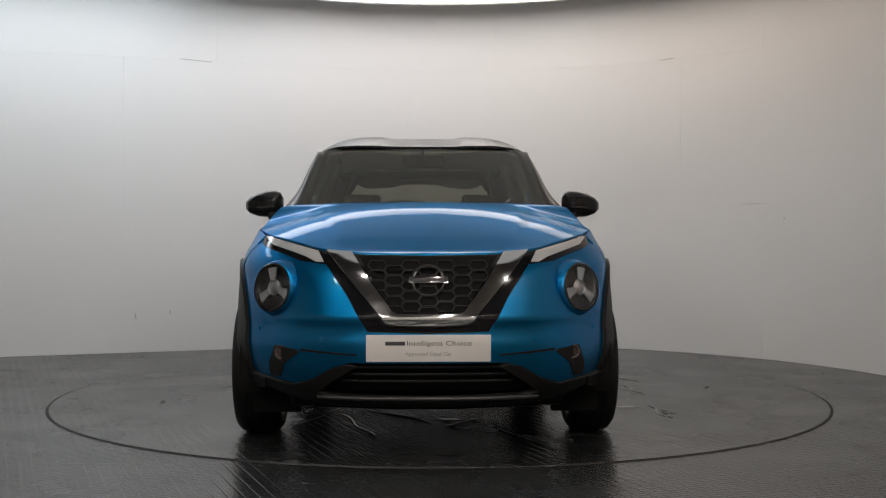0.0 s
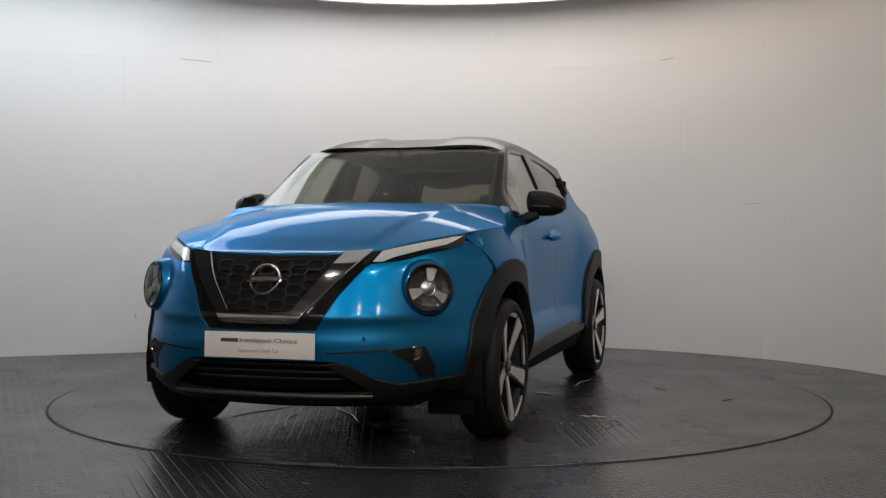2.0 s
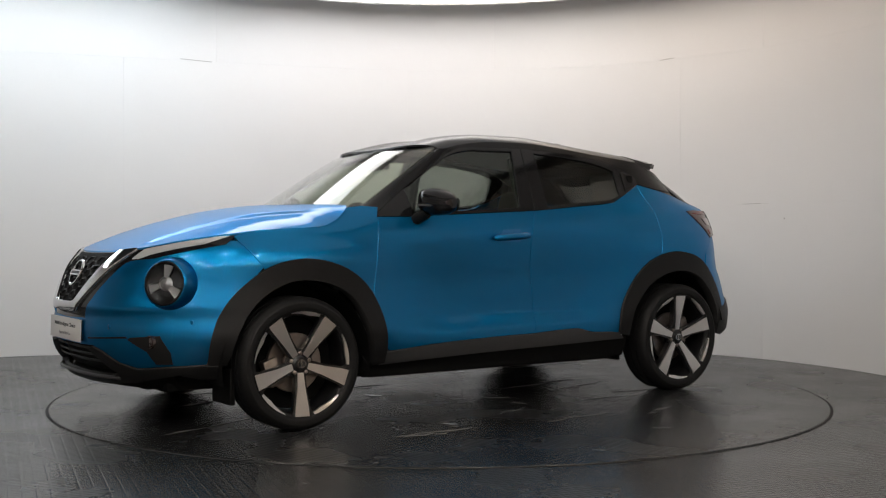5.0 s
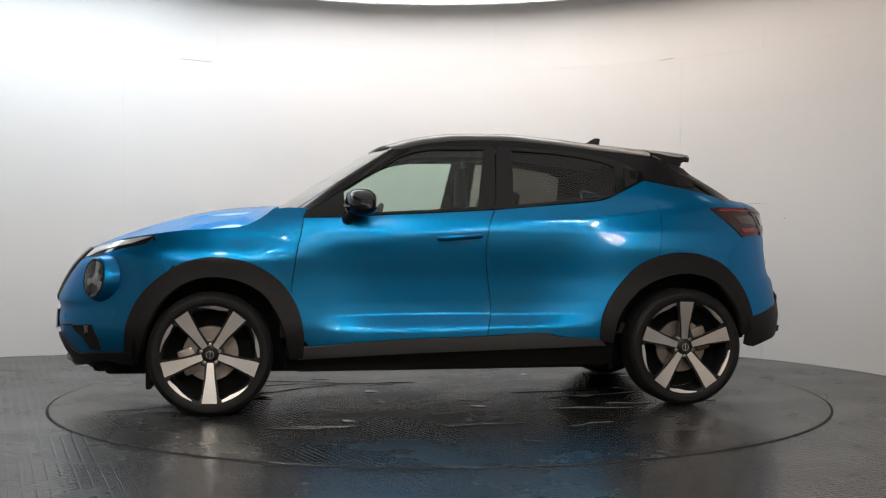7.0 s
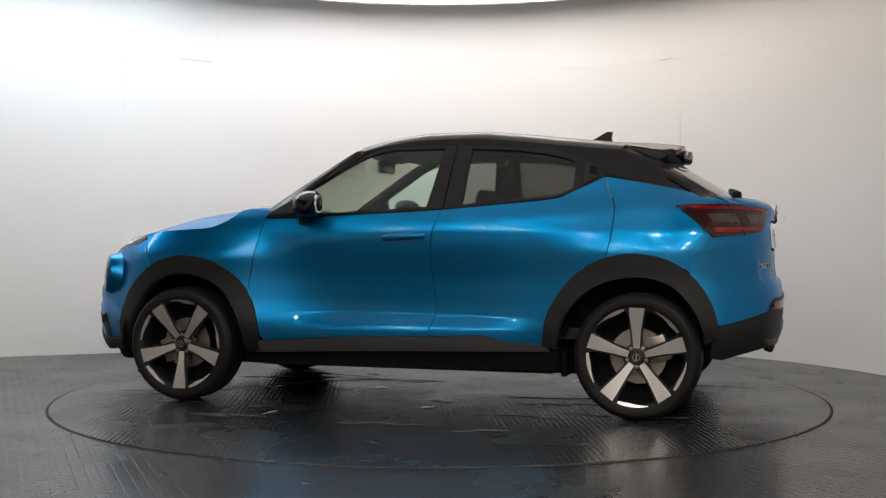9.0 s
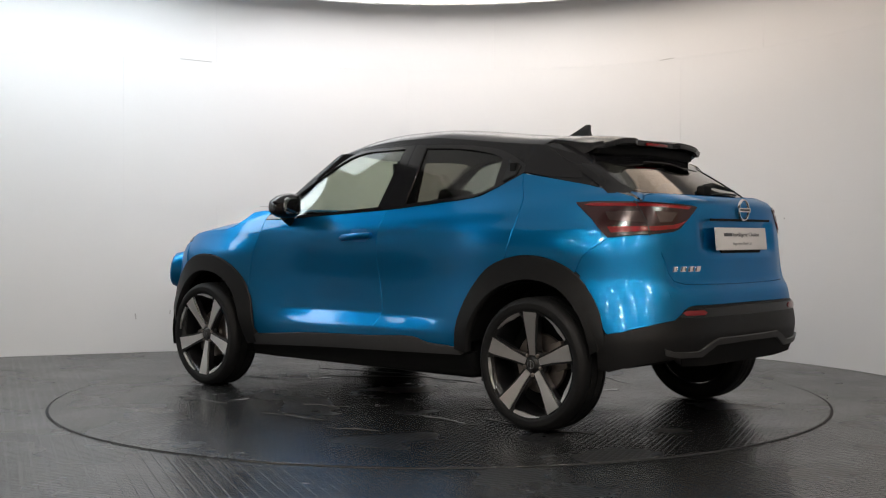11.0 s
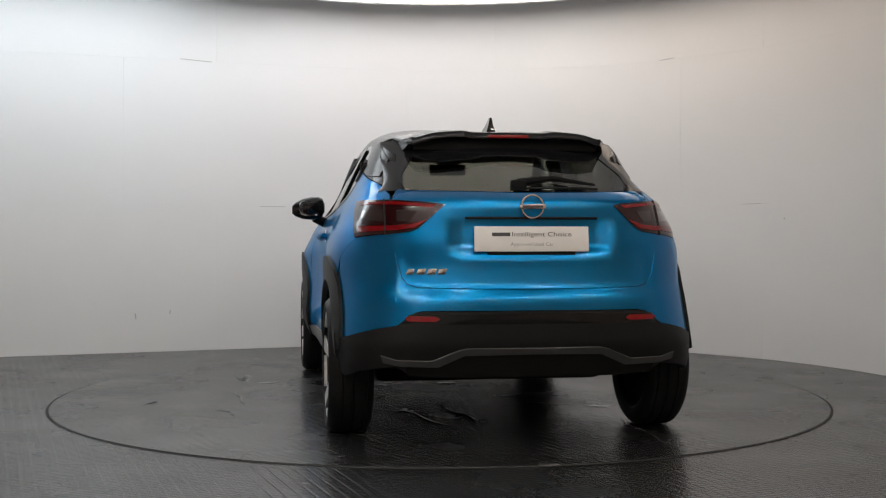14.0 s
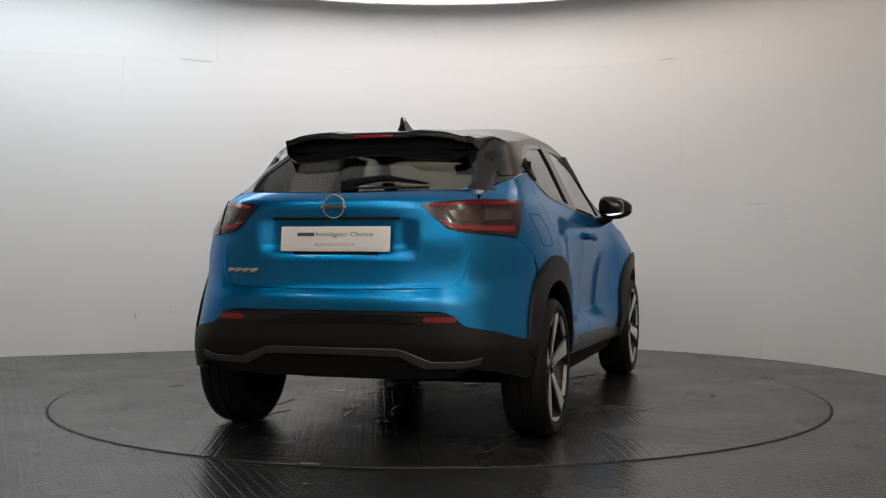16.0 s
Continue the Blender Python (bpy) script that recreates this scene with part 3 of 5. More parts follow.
def mirror_poly(half):
    """A symmetric outline in (y, z) from its left half, listed from the middle at the top to the middle at the bottom."""
    return half + [(-y, z) for y, z in half[::-1] if abs(y) > 1e-6]


# --- lines shared by the panels, in x, z
hood_cut = sm([(1.62, 0.96), (1.50, 0.982), (1.35, 0.992), (1.18, 1.002), (1.09, 1.03), (1.02, 1.075), (0.985, 1.108)], 3)
door_front = sm([(0.825, 1.06), (0.832, 1.0), (0.862, 0.87), (0.885, 0.72), (0.897, 0.63)], 3)
b_cut = sm([(-0.18, 0.405), (-0.19, 0.46), (-0.212, 0.545), (-0.195, 0.70), (-0.18, 0.86), (-0.20, 1.01), (-0.24, 1.105)], 3)
c_cut = sm([(-1.13, 1.28), (-1.15, 1.21), (-1.19, 1.12), (-1.185, 0.98), (-1.16, 0.845)], 3)
belt = sm([(0.825, 1.06), (0.61, 1.062), (0.38, 1.075), (0.06, 1.09), (-0.24, 1.105)], 3)
belt_r = sm([(-0.24, 1.105), (-0.56, 1.132), (-0.84, 1.158), (-0.94, 1.19), (-1.13, 1.28)], 3)
arch_f = sm([(0.83, 0.31), (0.828, 0.43), (0.857, 0.56), (0.92, 0.675), (1.01, 0.76), (1.14, 0.822), (1.31, 0.845), (1.47, 0.81), (1.60, 0.725), (1.70, 0.61), (1.755, 0.47), (1.765, 0.345)], 4)
arch_f_in = sm([(0.905, 0.30), (0.925, 0.43), (0.975, 0.555), (1.05, 0.655), (1.17, 0.72), (1.32, 0.74), (1.45, 0.705), (1.56, 0.62), (1.64, 0.49), (1.68, 0.345)], 4)
arch_r = sm([(-0.82, 0.375), (-0.84, 0.52), (-0.915, 0.66), (-1.035, 0.785), (-1.17, 0.845), (-1.32, 0.862), (-1.47, 0.832), (-1.59, 0.758), (-1.685, 0.625), (-1.725, 0.50), (-1.73, 0.44)], 4)
arch_r_in = sm([(-0.895, 0.36), (-0.93, 0.51), (-1.03, 0.64), (-1.16, 0.715), (-1.32, 0.745), (-1.48, 0.705), (-1.59, 0.60), (-1.65, 0.48), (-1.66, 0.40)], 4)
sill_top = sm([(0.83, 0.360), (0.70, 0.366), (0.52, 0.380), (0.3, 0.392), (0.06, 0.40), (-0.18, 0.405)], 3)
sill_top_r = sm([(-0.18, 0.405), (-0.30, 0.412), (-0.50, 0.418), (-0.62, 0.392), (-0.82, 0.385)], 3)


def near(line, i0, i1):
    return line[i0:i1]


def upto(line, test):
    return [p for p in line if test(p)]


# --- blue panels
for s in LR:
    arch_up = upto(arch_f, lambda p: p[0] < 1.53 and p[1] > 0.60)
    sk = Skin()
    sk.add([(0.985, 1.108), (0.90, 1.118), (0.80, 1.112)] + door_front + arch_up[1:] + [(1.60, 0.925)] + hood_cut[:-1], side, OUT, 0.022, G, sides=(s,))
    sk.make("front_wing", BLUE, car)
    sk = Skin()
    sk.add(belt[::-1][:-1] + door_front + upto(arch_f, lambda p: p[0] < 0.90 and 0.365 < p[1] < 0.62)[::-1] + sill_top[1:-1] + b_cut[:-1], side, OUT, 0.022, G, sides=(s,))
    fd = sk.make("front_door", BLUE, car)
    sk = Skin()
    sk.add(belt_r[:-1] + c_cut + upto(arch_r, lambda p: p[0] > -1.15)[::-1] + sill_top_r[::-1][1:-1] + b_cut[:-1], side, OUT, 0.022, G, sides=(s,))
    rd = sk.make("rear_door", BLUE, car)
    sk = Skin()
    sk.add([(-1.50, 1.212), (-1.30, 1.25)] + c_cut + upto(arch_r, lambda p: p[0] < -1.16 and p[0] > -1.57) + [(-1.60, 0.86), (-1.70, 0.945), (-1.60, 1.04), (-1.51, 1.115),
           (rx(1.12), 1.118), (rx(1.15), 1.15)], side, OUT, 0.022, G, sides=(s,))
    sk.make("rear_quarter", BLUE, car)

# hood
lead = [(x - 0.003, y) for x, y in LIP[::2]] + [(x, side_y(x, hood_edge(x)) - 0.004) for x in (1.70, 1.62, 1.5, 1.42, 1.35, 1.26, 1.18, 1.13, 1.09, 1.05, 1.02, 0.985)] + sm([(0.955, 0.69), (0.96, 0.40), (0.995, 0.0)], 3)
Skin().add(lead + [(x, -y) for x, y in lead[::-1][1:-1]], hood, UP, 0.028, G).make("bonnet", BLUE, car, "blue bonnet with two raised ridges")

# front bumper
cheek_f = [(0.0, 0.548), (0.255, 0.555), (0.285, 0.60), (0.34, 0.70), (0.43, 0.825), (0.47, 0.838), (0.56, 0.848), (0.66, 0.882), (YF, 0.893)]
under_f = [(YF, 0.338), (0.57, 0.325), (0.49, 0.35), (0.40, 0.405), (0.33, 0.425), (0.0, 0.425)]
sk = Skin()
zs = [0.893 + (0.338 - 0.893) * i / 14 for i in range(15)]
sk.add(mirror_poly(cheek_f + [(YF, z) for z in zs[1:-1]] + under_f), front, FWD, 0.035, 0)
sk.make("front_bumper", BLUE, car)
for s in LR:
    sk = Skin()
    sk.add([(fx(z), z) for z in zs] + upto(arch_f, lambda p: p[0] > 1.53)[::-1] + [(1.598, 0.92), (1.66, 0.916)], side, OUT, 0.03, 0, sides=(s,))
    sk.make("bumper_corner", BLUE, car)
for s in LR:
    uz = [0.95 - 0.06 * i for i in range(11)]
    sk = Skin()
    sk.add([(fx(z), z) for z in uz] + [(1.70, 0.36), (1.70, 0.60), (1.55, 0.76), (1.50, 0.82), (1.56, 0.93)], side, OUT, 0.04, 0, -0.007, 0.004, (s,))
    sk.add([(y * s, z) for y, z in [(0.44, 0.84), (YF, 0.95), (YF, 0.36), (0.5, 0.37), (0.32, 0.56)]], front, FWD, 0.04, 0, -0.007, 0.004)
    sk.make("bumper_liner", BLUE, car)

# tailgate and rear bumper
gate = [(0.0, 1.152), (0.30, 1.158), (0.50, 1.165), (0.565, 1.155), (0.62, 1.118), (0.62, 0.955), (0.60, 0.87), (0.575, 0.775), (0.55, 0.742), (0.50, 0.727), (0.25, 0.722), (0.0, 0.72)]
sk = Skin()
sk.add(mirror_poly(gate), rear, BACK, 0.03, 0.004)
sk.make("tailgate", BLUE, car, "blue tailgate with a plate recess")
sk = Skin()
top_r = [(0.0, 0.72), (0.25, 0.722), (0.50, 0.727), (0.55, 0.742), (0.575, 0.775), (0.60, 0.87)]
low_r = [(YR, 0.565), (0.525, 0.622), (0.49, 0.63), (0.0, 0.63)]
sk.add(mirror_poly(top_r + low_r), rear, BACK, 0.03, 0.0)
zs = [0.967 + (0.565 - 0.967) * i / 9 for i in range(10)]
sk.make("rear_bumper", BLUE, car)
for s in LR:
    sk = Skin()
    sk.add([(rx(z), z) for z in zs] + [(-1.84, 0.525), (-1.80, 0.512), (-1.735, 0.50)] + upto(arch_r, lambda p: p[0] < -1.58 and p[1] > 0.51)[::-1] + [(-1.60, 0.86), (-1.70, 0.945)], side, OUT, 0.03, 0.0, sides=(s,))
    sk.make("bumper_corner", BLUE, car)
for s in LR:
    uz = [1.12 - 0.06 * i for i in range(10)]
    sk = Skin()
    sk.add([(rx(z), z) for z in uz] + [(-1.78, 0.545), (-1.70, 0.62), (-1.60, 0.76), (-1.50, 0.85), (-1.48, 1.0), (-1.52, 1.11)], side, OUT, 0.04, 0, -0.007, 0.004, (s,))
    sk.make("bumper_liner", BLUE, car)
    sk = Skin().add([(y * s, z) for y, z in [(0.45, 1.10), (YR + 0.02, 1.12), (YR + 0.02, 0.72), (0.45, 0.70)]], rear, BACK, 0.04, 0, -0.009, 0.004)
    sk.make("gate_seal", MATTE, car, "black seal behind the tailgate joint")

# --- dark cladding
for s in LR:
    a = Skin().add(arch_f + arch_f_in[::-1], side, OUT, 0.03, 0.001, 0.016, 0.05, (s,))
    a.make("wheel_arch_trim", PLASTIC, car, "dark grained plastic arch trim")
    a = Skin().add(arch_r + arch_r_in[::-1], side, OUT, 0.03, 0.001, 0.016, 0.05, (s,))
    a.make("wheel_arch_trim", PLASTIC, car, "dark grained plastic arch trim")
    a = Skin().add(sill_top + sill_top_r[1:] + [(-0.86, 0.345), (-0.5, 0.335), (0.2, 0.318), (0.86, 0.295)], side, OUT, 0.04, 0.0015, 0.010, 0.03, (s,))
    a.make("sill_trim", GREYPLASTIC, car, "satin dark grey sill trim")
    a = Skin().add([(0.92, 0.295), (0.2, 0.318), (-0.5, 0.335), (-0.90, 0.345), (-0.90, 0.235), (-0.7, 0.232), (0.4, 0.222), (0.92, 0.222)], side, OUT, 0.05, 0.0, -0.012, 0.06, (s,))
    a.make("sill", MATTE, car, "matt black sill underside")
# front lip
lip = Skin()
lip.add([(-YF, 0.336), (-0.57, 0.322), (-0.49, 0.347), (-0.40, 0.402), (-0.335, 0.42), (-0.30, 0.41), (-0.38, 0.36), (-0.47, 0.296), (-0.40, 0.272), (0.0, 0.262), (0.40, 0.272), (0.47, 0.296), (0.38, 0.36), (0.30, 0.41), (0.335, 0.42), (0.40, 0.402), (0.49, 0.347), (0.57, 0.322), (YF, 0.336),
         (YF, 0.30), (0.54, 0.262), (0.39, 0.245), (0.0, 0.24), (-0.39, 0.245), (-0.54, 0.262), (-YF, 0.30)], front, FWD, 0.035, 0.0, 0.014, 0.04)
for s in LR:
    lip.add([(fx(0.336), 0.336), (1.78, 0.345), (1.70, 0.345), (1.70, 0.285), (1.78, 0.285), (fx(0.30), 0.30)], side, OUT, 0.035, 0.0, 0.022, 0.05, (s,))
lip.make("front_lip", PLASTIC, car, "dark grained plastic front lip")
Skin().add([(-0.66, 0.285), (-0.54, 0.25), (0.0, 0.225), (0.54, 0.25), (0.66, 0.285), (0.62, 0.20), (0.0, 0.19), (-0.62, 0.20)], front, FWD, 0.04, 0, -0.02, 0.03).make("lower_valance", MATTE, car, "matt black lower valance")
# rear cladding
sk = Skin()
clad = [(0.0, 0.626), (0.49, 0.626), (0.525, 0.618), (YR, 0.561), (YR, 0.385), (0.55, 0.355), (0.0, 0.345)]
sk.add(mirror_poly(clad), rear, BACK, 0.035, 0.0, 0.010, 0.03)
for s in LR:
    sk.add(rcol(0.385, 0.561) + [(-1.84, 0.521), (-1.80, 0.508), (-1.735, 0.496), (-1.70, 0.45), (-1.69, 0.335), (-1.74, 0.325), (-1.82, 0.35)], side, OUT, 0.035, 0.0, 0.010, 0.03, (s,))
sk.make("rear_cladding", PLASTIC, car, "dark grained plastic rear lower bumper")
half = [(0.0, 0.468), (0.30, 0.47), (0.34, 0.46), (0.45, 0.415), (0.60, 0.418), (0.66, 0.435), (0.65, 0.405), (0.58, 0.392), (0.42, 0.388), (0.31, 0.440), (0.0, 0.443)]
Skin().add(mirror_poly(half), rear, BACK, 0.03, 0, 0.022, 0.02).make("rear_skid_strip", GREYPLASTIC, car, "grey rear skid strip")
Skin().add(mirror_poly([(0.0, 0.44), (0.30, 0.437), (0.42, 0.385), (0.56, 0.385), (0.55, 0.35), (0.35, 0.338), (0.0, 0.338)]), rear, BACK, 0.04, 0, 0.014, 0.03).make("rear_diffuser", MATTE, car)
Skin().add(mirror_poly([(0.0, 0.618), (0.545, 0.612), (0.58, 0.572), (0.0, 0.572)]), rear, BACK, 0.04, 0, 0.012, 0.02).make("rear_bumper_strip", GLOSSBLACK, car)
for s in LR:
    q = [(0.435, 0.606), (0.54, 0.606), (0.563, 0.597), (0.55, 0.583), (0.435, 0.583), (0.415, 0.594)]
    Skin().add([(y * s, z) for y, z in q], rear, BACK, 0.03, 0, 0.016, 0.012).make("rear_reflector", RED, car, "red bumper reflector")

# --- greenhouse
for s in LR:
    frame_top = sm([(0.80, 1.09), (0.57, 1.245), (0.38, 1.36), (0.22, 1.44), (0.10, 1.466), (-0.28, 1.472), (-0.54, 1.46), (-0.73, 1.445), (-0.89, 1.42), (-1.02, 1.38), (-1.13, 1.325)], 3)
    # front side glass and rear side glass
    fw_ = sm([(0.60, 1.215), (0.53, 1.262), (0.38, 1.347), (0.24, 1.42), (0.10, 1.45), (0.0, 1.452), (-0.215, 1.455)], 3) + [(-0.18, 1.24), (-0.145, 1.122), (0.10, 1.106), (0.41, 1.09), (0.60, 1.078)]
    a = Skin().add(fw_, side, OUT, 0.06, 0, -0.008, 0.004, (s,)).make("front_side_window", GLASS, car, "clear side window glass")
    rw_ = sm([(-0.365, 1.45), (-0.57, 1.438), (-0.73, 1.42), (-0.88, 1.392), (-0.965, 1.36)], 3) + [(-0.955, 1.215), (-0.90, 1.185), (-0.84, 1.172), (-0.57, 1.148), (-0.35, 1.128)]
    a = Skin().add(rw_, side, OUT, 0.06, 0, -0.008, 0.004, (s,)).make("rear_side_window", PRIVACY, car, "dark tinted side window glass")
    # black frames round the glass
    fr1 = Skin()
    fr1.add([(0.825, 1.062), (0.80, 1.10), (0.60, 1.235), (0.60, 1.066)], side, OUT, 0.05, 0, 0.0, 0.02, (s,))
    fr1.add([(0.60, 1.237)] + [p for p in frame_top if -0.26 < p[0] < 0.595] + [(-0.262, 1.47), (-0.218, 1.455)] + fw_[:-6][::-1] + [(0.60, 1.213)], side, OUT, 0.05, 0, 0.001, 0.02, (s,))
    fr1.add([(0.60, 1.064), (0.38, 1.077), (0.06, 1.092), (-0.145, 1.102), (-0.145, 1.120), (0.10, 1.104), (0.41, 1.088), (0.60, 1.076)], side, OUT, 0.05, 0, 0.004, 0.02, (s,))
    fr1.add([(-0.21, 1.47), (-0.275, 1.472), (-0.238, 1.108), (-0.142, 1.102)], side, OUT, 0.05, 0, 0.003, 0.02, (s,))
    fr1.make("front_window_frame", GLOSSBLACK, car, "gloss black window frame")
    fr2 = Skin()
    fr2.add([(-0.282, 1.472), (-0.368, 1.468), (-0.348, 1.112), (-0.245, 1.108)], side, OUT, 0.05, 0, 0.003, 0.02, (s,))
    fr2.add([(-0.36, 1.468)] + [p for p in frame_top if -0.99 < p[0] < -0.40] + [(-1.0, 1.385), (-0.995, 1.21), (-0.958, 1.198)] + rw_[:-5][::-1], side, OUT, 0.05, 0, 0.001, 0.02, (s,))
    fr2.add([(-0.35, 1.114), (-0.56, 1.134), (-0.84, 1.16), (-0.90, 1.177), (-0.995, 1.212), (-0.957, 1.213), (-0.90, 1.187), (-0.84, 1.174), (-0.57, 1.150), (-0.35, 1.130)], side, OUT, 0.05, 0, 0.004, 0.02, (s,))
    fr2.add([(-0.997, 1.386), (-1.02, 1.38), (-1.13, 1.325), (-1.135, 1.283), (-0.997, 1.214)], side, OUT, 0.05, 0, 0.002, 0.02, (s,))
    fr2.make("rear_window_frame", GLOSSBLACK, car, "gloss black window frame")
    a = Skin().add([(-1.02, 1.352), (-1.10, 1.318), (-1.085, 1.27), (-1.015, 1.236)], side, OUT, 0.05, 0, 0.012, 0.02, (s,)).make("quarter_trim", PLASTIC, car, "small black quarter trim with hidden handle")
    part("pull", box(bmesh.new(), (-1.085, -0.006, 1.262), (-1.045, 0.03, 1.335), 0.006, 2), MATTE, a)
    pl = bpy.data.objects[a.children[0].name]
    pl.matrix_local = Matrix.Translation((0, s * (side_y(-1.06, 1.30) - (0.012 if s > 0 else -0.012)), 0)) if s > 0 else Matrix.Translation((0, -side_y(-1.06, 1.30) - 0.012, 0))
    # roof side above the doors, the pillars at both ends
    rail = [(x, roof_line(x) - 0.0615) for x in [0.28 - 0.1 * i for i in range(16)]]
    top = [p for p in frame_top if p[0] < 0.34]
    ca = Skin()
    ca.add(rail + [(-1.42, 1.33), (-1.46, 1.245), (-1.30, 1.255), (-1.135, 1.285)] + top[::-1], side, OUT, 0.05, 0, 0.0015, 0.02, (s,))
    ca.add([(-1.20, 1.275), (-1.30, 1.252), (-1.50, 1.214), (-1.55, 1.204), (-1.545, 1.225), (-1.49, 1.30), (-1.42, 1.36), (-1.22, 1.42)], side, OUT, 0.05, 0, -0.004, 0.02, (s,))
    ca.make("roof_side", ROOFBLACK, car, "black roof side and rear pillar")
    # windscreen pillar between glass and door frame
    ap = bmesh.new()
    L0 = [(z, Vector(screen(0.60 + 0.075 * (1.46 - z) / 0.36, z))) for z in [1.09 + 0.0395 * i for i in range(10)]]
    rows = []
    for z, p in L0:
        p = p + Vector((-0.012, 0.006, 0))
        xq = p.x - 0.075 - 0.05 * (z - 1.09)
        o = Vector((xq, side_y(xq, z) + 0.004, z))
        m1 = (p * 0.5 + o * 0.5) + Vector((0.006, 0.008, 0.003))
        rows.append([p + Vector((0.004, -0.04, 0)), p + Vector((0.006, 0.0, 0.002)), m1, o, o + Vector((-0.03, -0.02, 0)), p + Vector((-0.06, -0.06, 0))])
    rv = [[ap.verts.new((q.x, q.y * s, q.z)) for q in r] for r in rows]
    for r0, r1 in zip(rv, rv[1:]):
        for k in range(6):
            ap.faces.new((r0[k], r0[(k + 1) % 6], r1[(k + 1) % 6], r1[k]))
    ap.faces.new(rv[0])
    ap.faces.new(rv[-1])
    part("windscreen_pillar", ap, ROOFBLACK, car, "black windscreen pillar", 60)

sp = [(0.0, 1.085), (0.45, 1.09), (0.66, 1.095), (0.672, 1.11), (0.65, 1.20), (0.62, 1.32), (0.575, 1.452), (0.54, 1.462), (0.30, 1.472), (0.0, 1.474)]
Skin().add(mirror_poly(sp), screen, (1, 0, 0.5), 0.05, 0, 0, 0.005).make("windscreen", SCREEN, car, "clear windscreen, lightly spotted")
Skin().add(mirror_poly([(0.0, 1.085), (0.63, 1.085), (0.64, 1.105), (0.3, 1.112), (0.0, 1.112)]), screen, (1, 0, 0.5), 0.05, 0, 0.003, 0.004).make("scuttle", MATTE, car, "black scuttle strip at the windscreen's foot")

ro = [(0.405, 0.0), (0.393, 0.2), (0.372, 0.35), (0.342, 0.47), (0.295, roof_edge(0.295) - 0.004)] + [(x, roof_edge(x)) for x in [0.2 - 0.1 * i for i in range(15)]] + [(-1.24, 0.40), (-1.25, 0.0)]
Skin().add(ro + [(x, -y) for x, y in ro[::-1][1:-1]], roof, UP, 0.045, 0, 0, 0.012).make("roof", ROOFBLACK, car, "black roof panel with two long ridges")
Skin().add([(x, y * 0.95) for x, y in ro] + [(x, -y * 0.95) for x, y in ro[::-1][1:-1]], roof, UP, 0.1, 0, -0.03, 0.01).make("headlining", LINING, car, "pale grey headlining")

# rear window, spoiler
rg = [(0.0, 1.155), (0.36, 1.162), (0.50, 1.172), (0.555, 1.195), (0.545, 1.25), (0.50, 1.36), (0.47, 1.40), (0.30, 1.42), (0.0, 1.42)]
Skin().add(mirror_poly(rg[::-1]), rear_glass, (-1, 0, 0.5), 0.05, 0, 0, 0.005).make("rear_window", PRIVACY, car, "dark tinted rear window")
Skin().add(mirror_poly([(0.0, 1.43), (0.47, 1.41), (0.55, 1.25), (0.556, 1.205), (0.545, 1.195), (0.535, 1.205), (0.53, 1.25), (0.46, 1.345), (0.40, 1.318), (0.33, 1.315), (0.20, 1.325), (0.13, 1.345), (0.0, 1.347)]), rear_glass, (-1, 0, 0.5), 0.05, 0, 0.004, 0.01).make("rear_window_surround", GLOSSBLACK, car, "black band round the rear window")


# blue ledge between glass and tailgate
bm = bmesh.new()
rows = []
for i in range(33):
    y = -0.60 + 1.2 * i / 32
    a = abs(y)
    yg = min(a, 0.55)
    g = Vector(rear_glass(yg, 1.152 + 0.012 * (yg / 0.5) ** 2 + (0.03 * step01(0.50, 0.60, a))))
    zt = table([(0.0, 1.152), (0.30, 1.158), (0.50, 1.163), (0.565, 1.153), (0.61, 1.122)])(a)
    t_ = Vector(rear(a, zt))
    g = Vector((g.x + 0.02, g.y, g.z - 0.006))
    mid_ = (g + t_) / 2 + Vector((0, 0, 0.004))
    rows.append([bm.verts.new((p.x, p.y if y >= 0 else -p.y, p.z)) for p in (g, mid_, t_, t_ + Vector((0.006, 0, -0.014)))])
for r0, r1 in zip(rows, rows[1:]):
    for q in range(3):
        bm.faces.new((r0[q], r1[q], r1[q + 1], r0[q + 1]))
part("gate_ledge", bm, BLUE, car, "blue ledge under the rear window", 50)
for s in LR:
    bm = bmesh.new()
    rows = []
    for i in range(13):
        z = 1.165 + 0.265 * i / 12
        yg = table([(1.16, 0.535), (1.20, 0.545), (1.25, 0.540), (1.36, 0.495), (1.43, 0.46)])(z)
        g = Vector(rear_glass(yg, z)) + Vector((-0.005, 0, 0.002))
        xs = g.x + 0.10
        o = Vector((xs, side_y(xs, z) + 0.003, z))
        c = (g + o) / 2 + Vector((-0.004, 0.007, 0.0))
        c1, c2 = (g + c) / 2 + Vector((-0.003, 0.004, 0)), (c + o) / 2 + Vector((-0.003, 0.004, 0))
        rows.append([bm.verts.new((p.x, p.y * s, p.z)) for p in (g + Vector((0.015, -0.01, 0)), g, c1, c, c2, o, o + Vector((0.01, -0.02, 0)))])
    for r0, r1 in zip(rows, rows[1:]):
        for q in range(6):
            bm.faces.new((r0[q], r1[q], r1[q + 1], r0[q + 1]))
    part("rear_pillar", bm, ROOFBLACK, car, "black pillar beside the rear window", 50)


def wing(x, y):
    a = abs(y)
    k = (-1.2 - x) / 0.32
    z = 1.4835 - 0.052 * k * k * 0.4 - 0.010 * k - 0.062 * (a / 0.56) ** 3.6 + 0.010 * step01(0.17, 0.22, a) * step01(0.45, 0.36, a)
    k2 = step01(-1.22, -1.38, x)
    return (x, y, (roof(max(x, -1.25), y)[2] + 0.001) * (1 - k2) + z * k2)


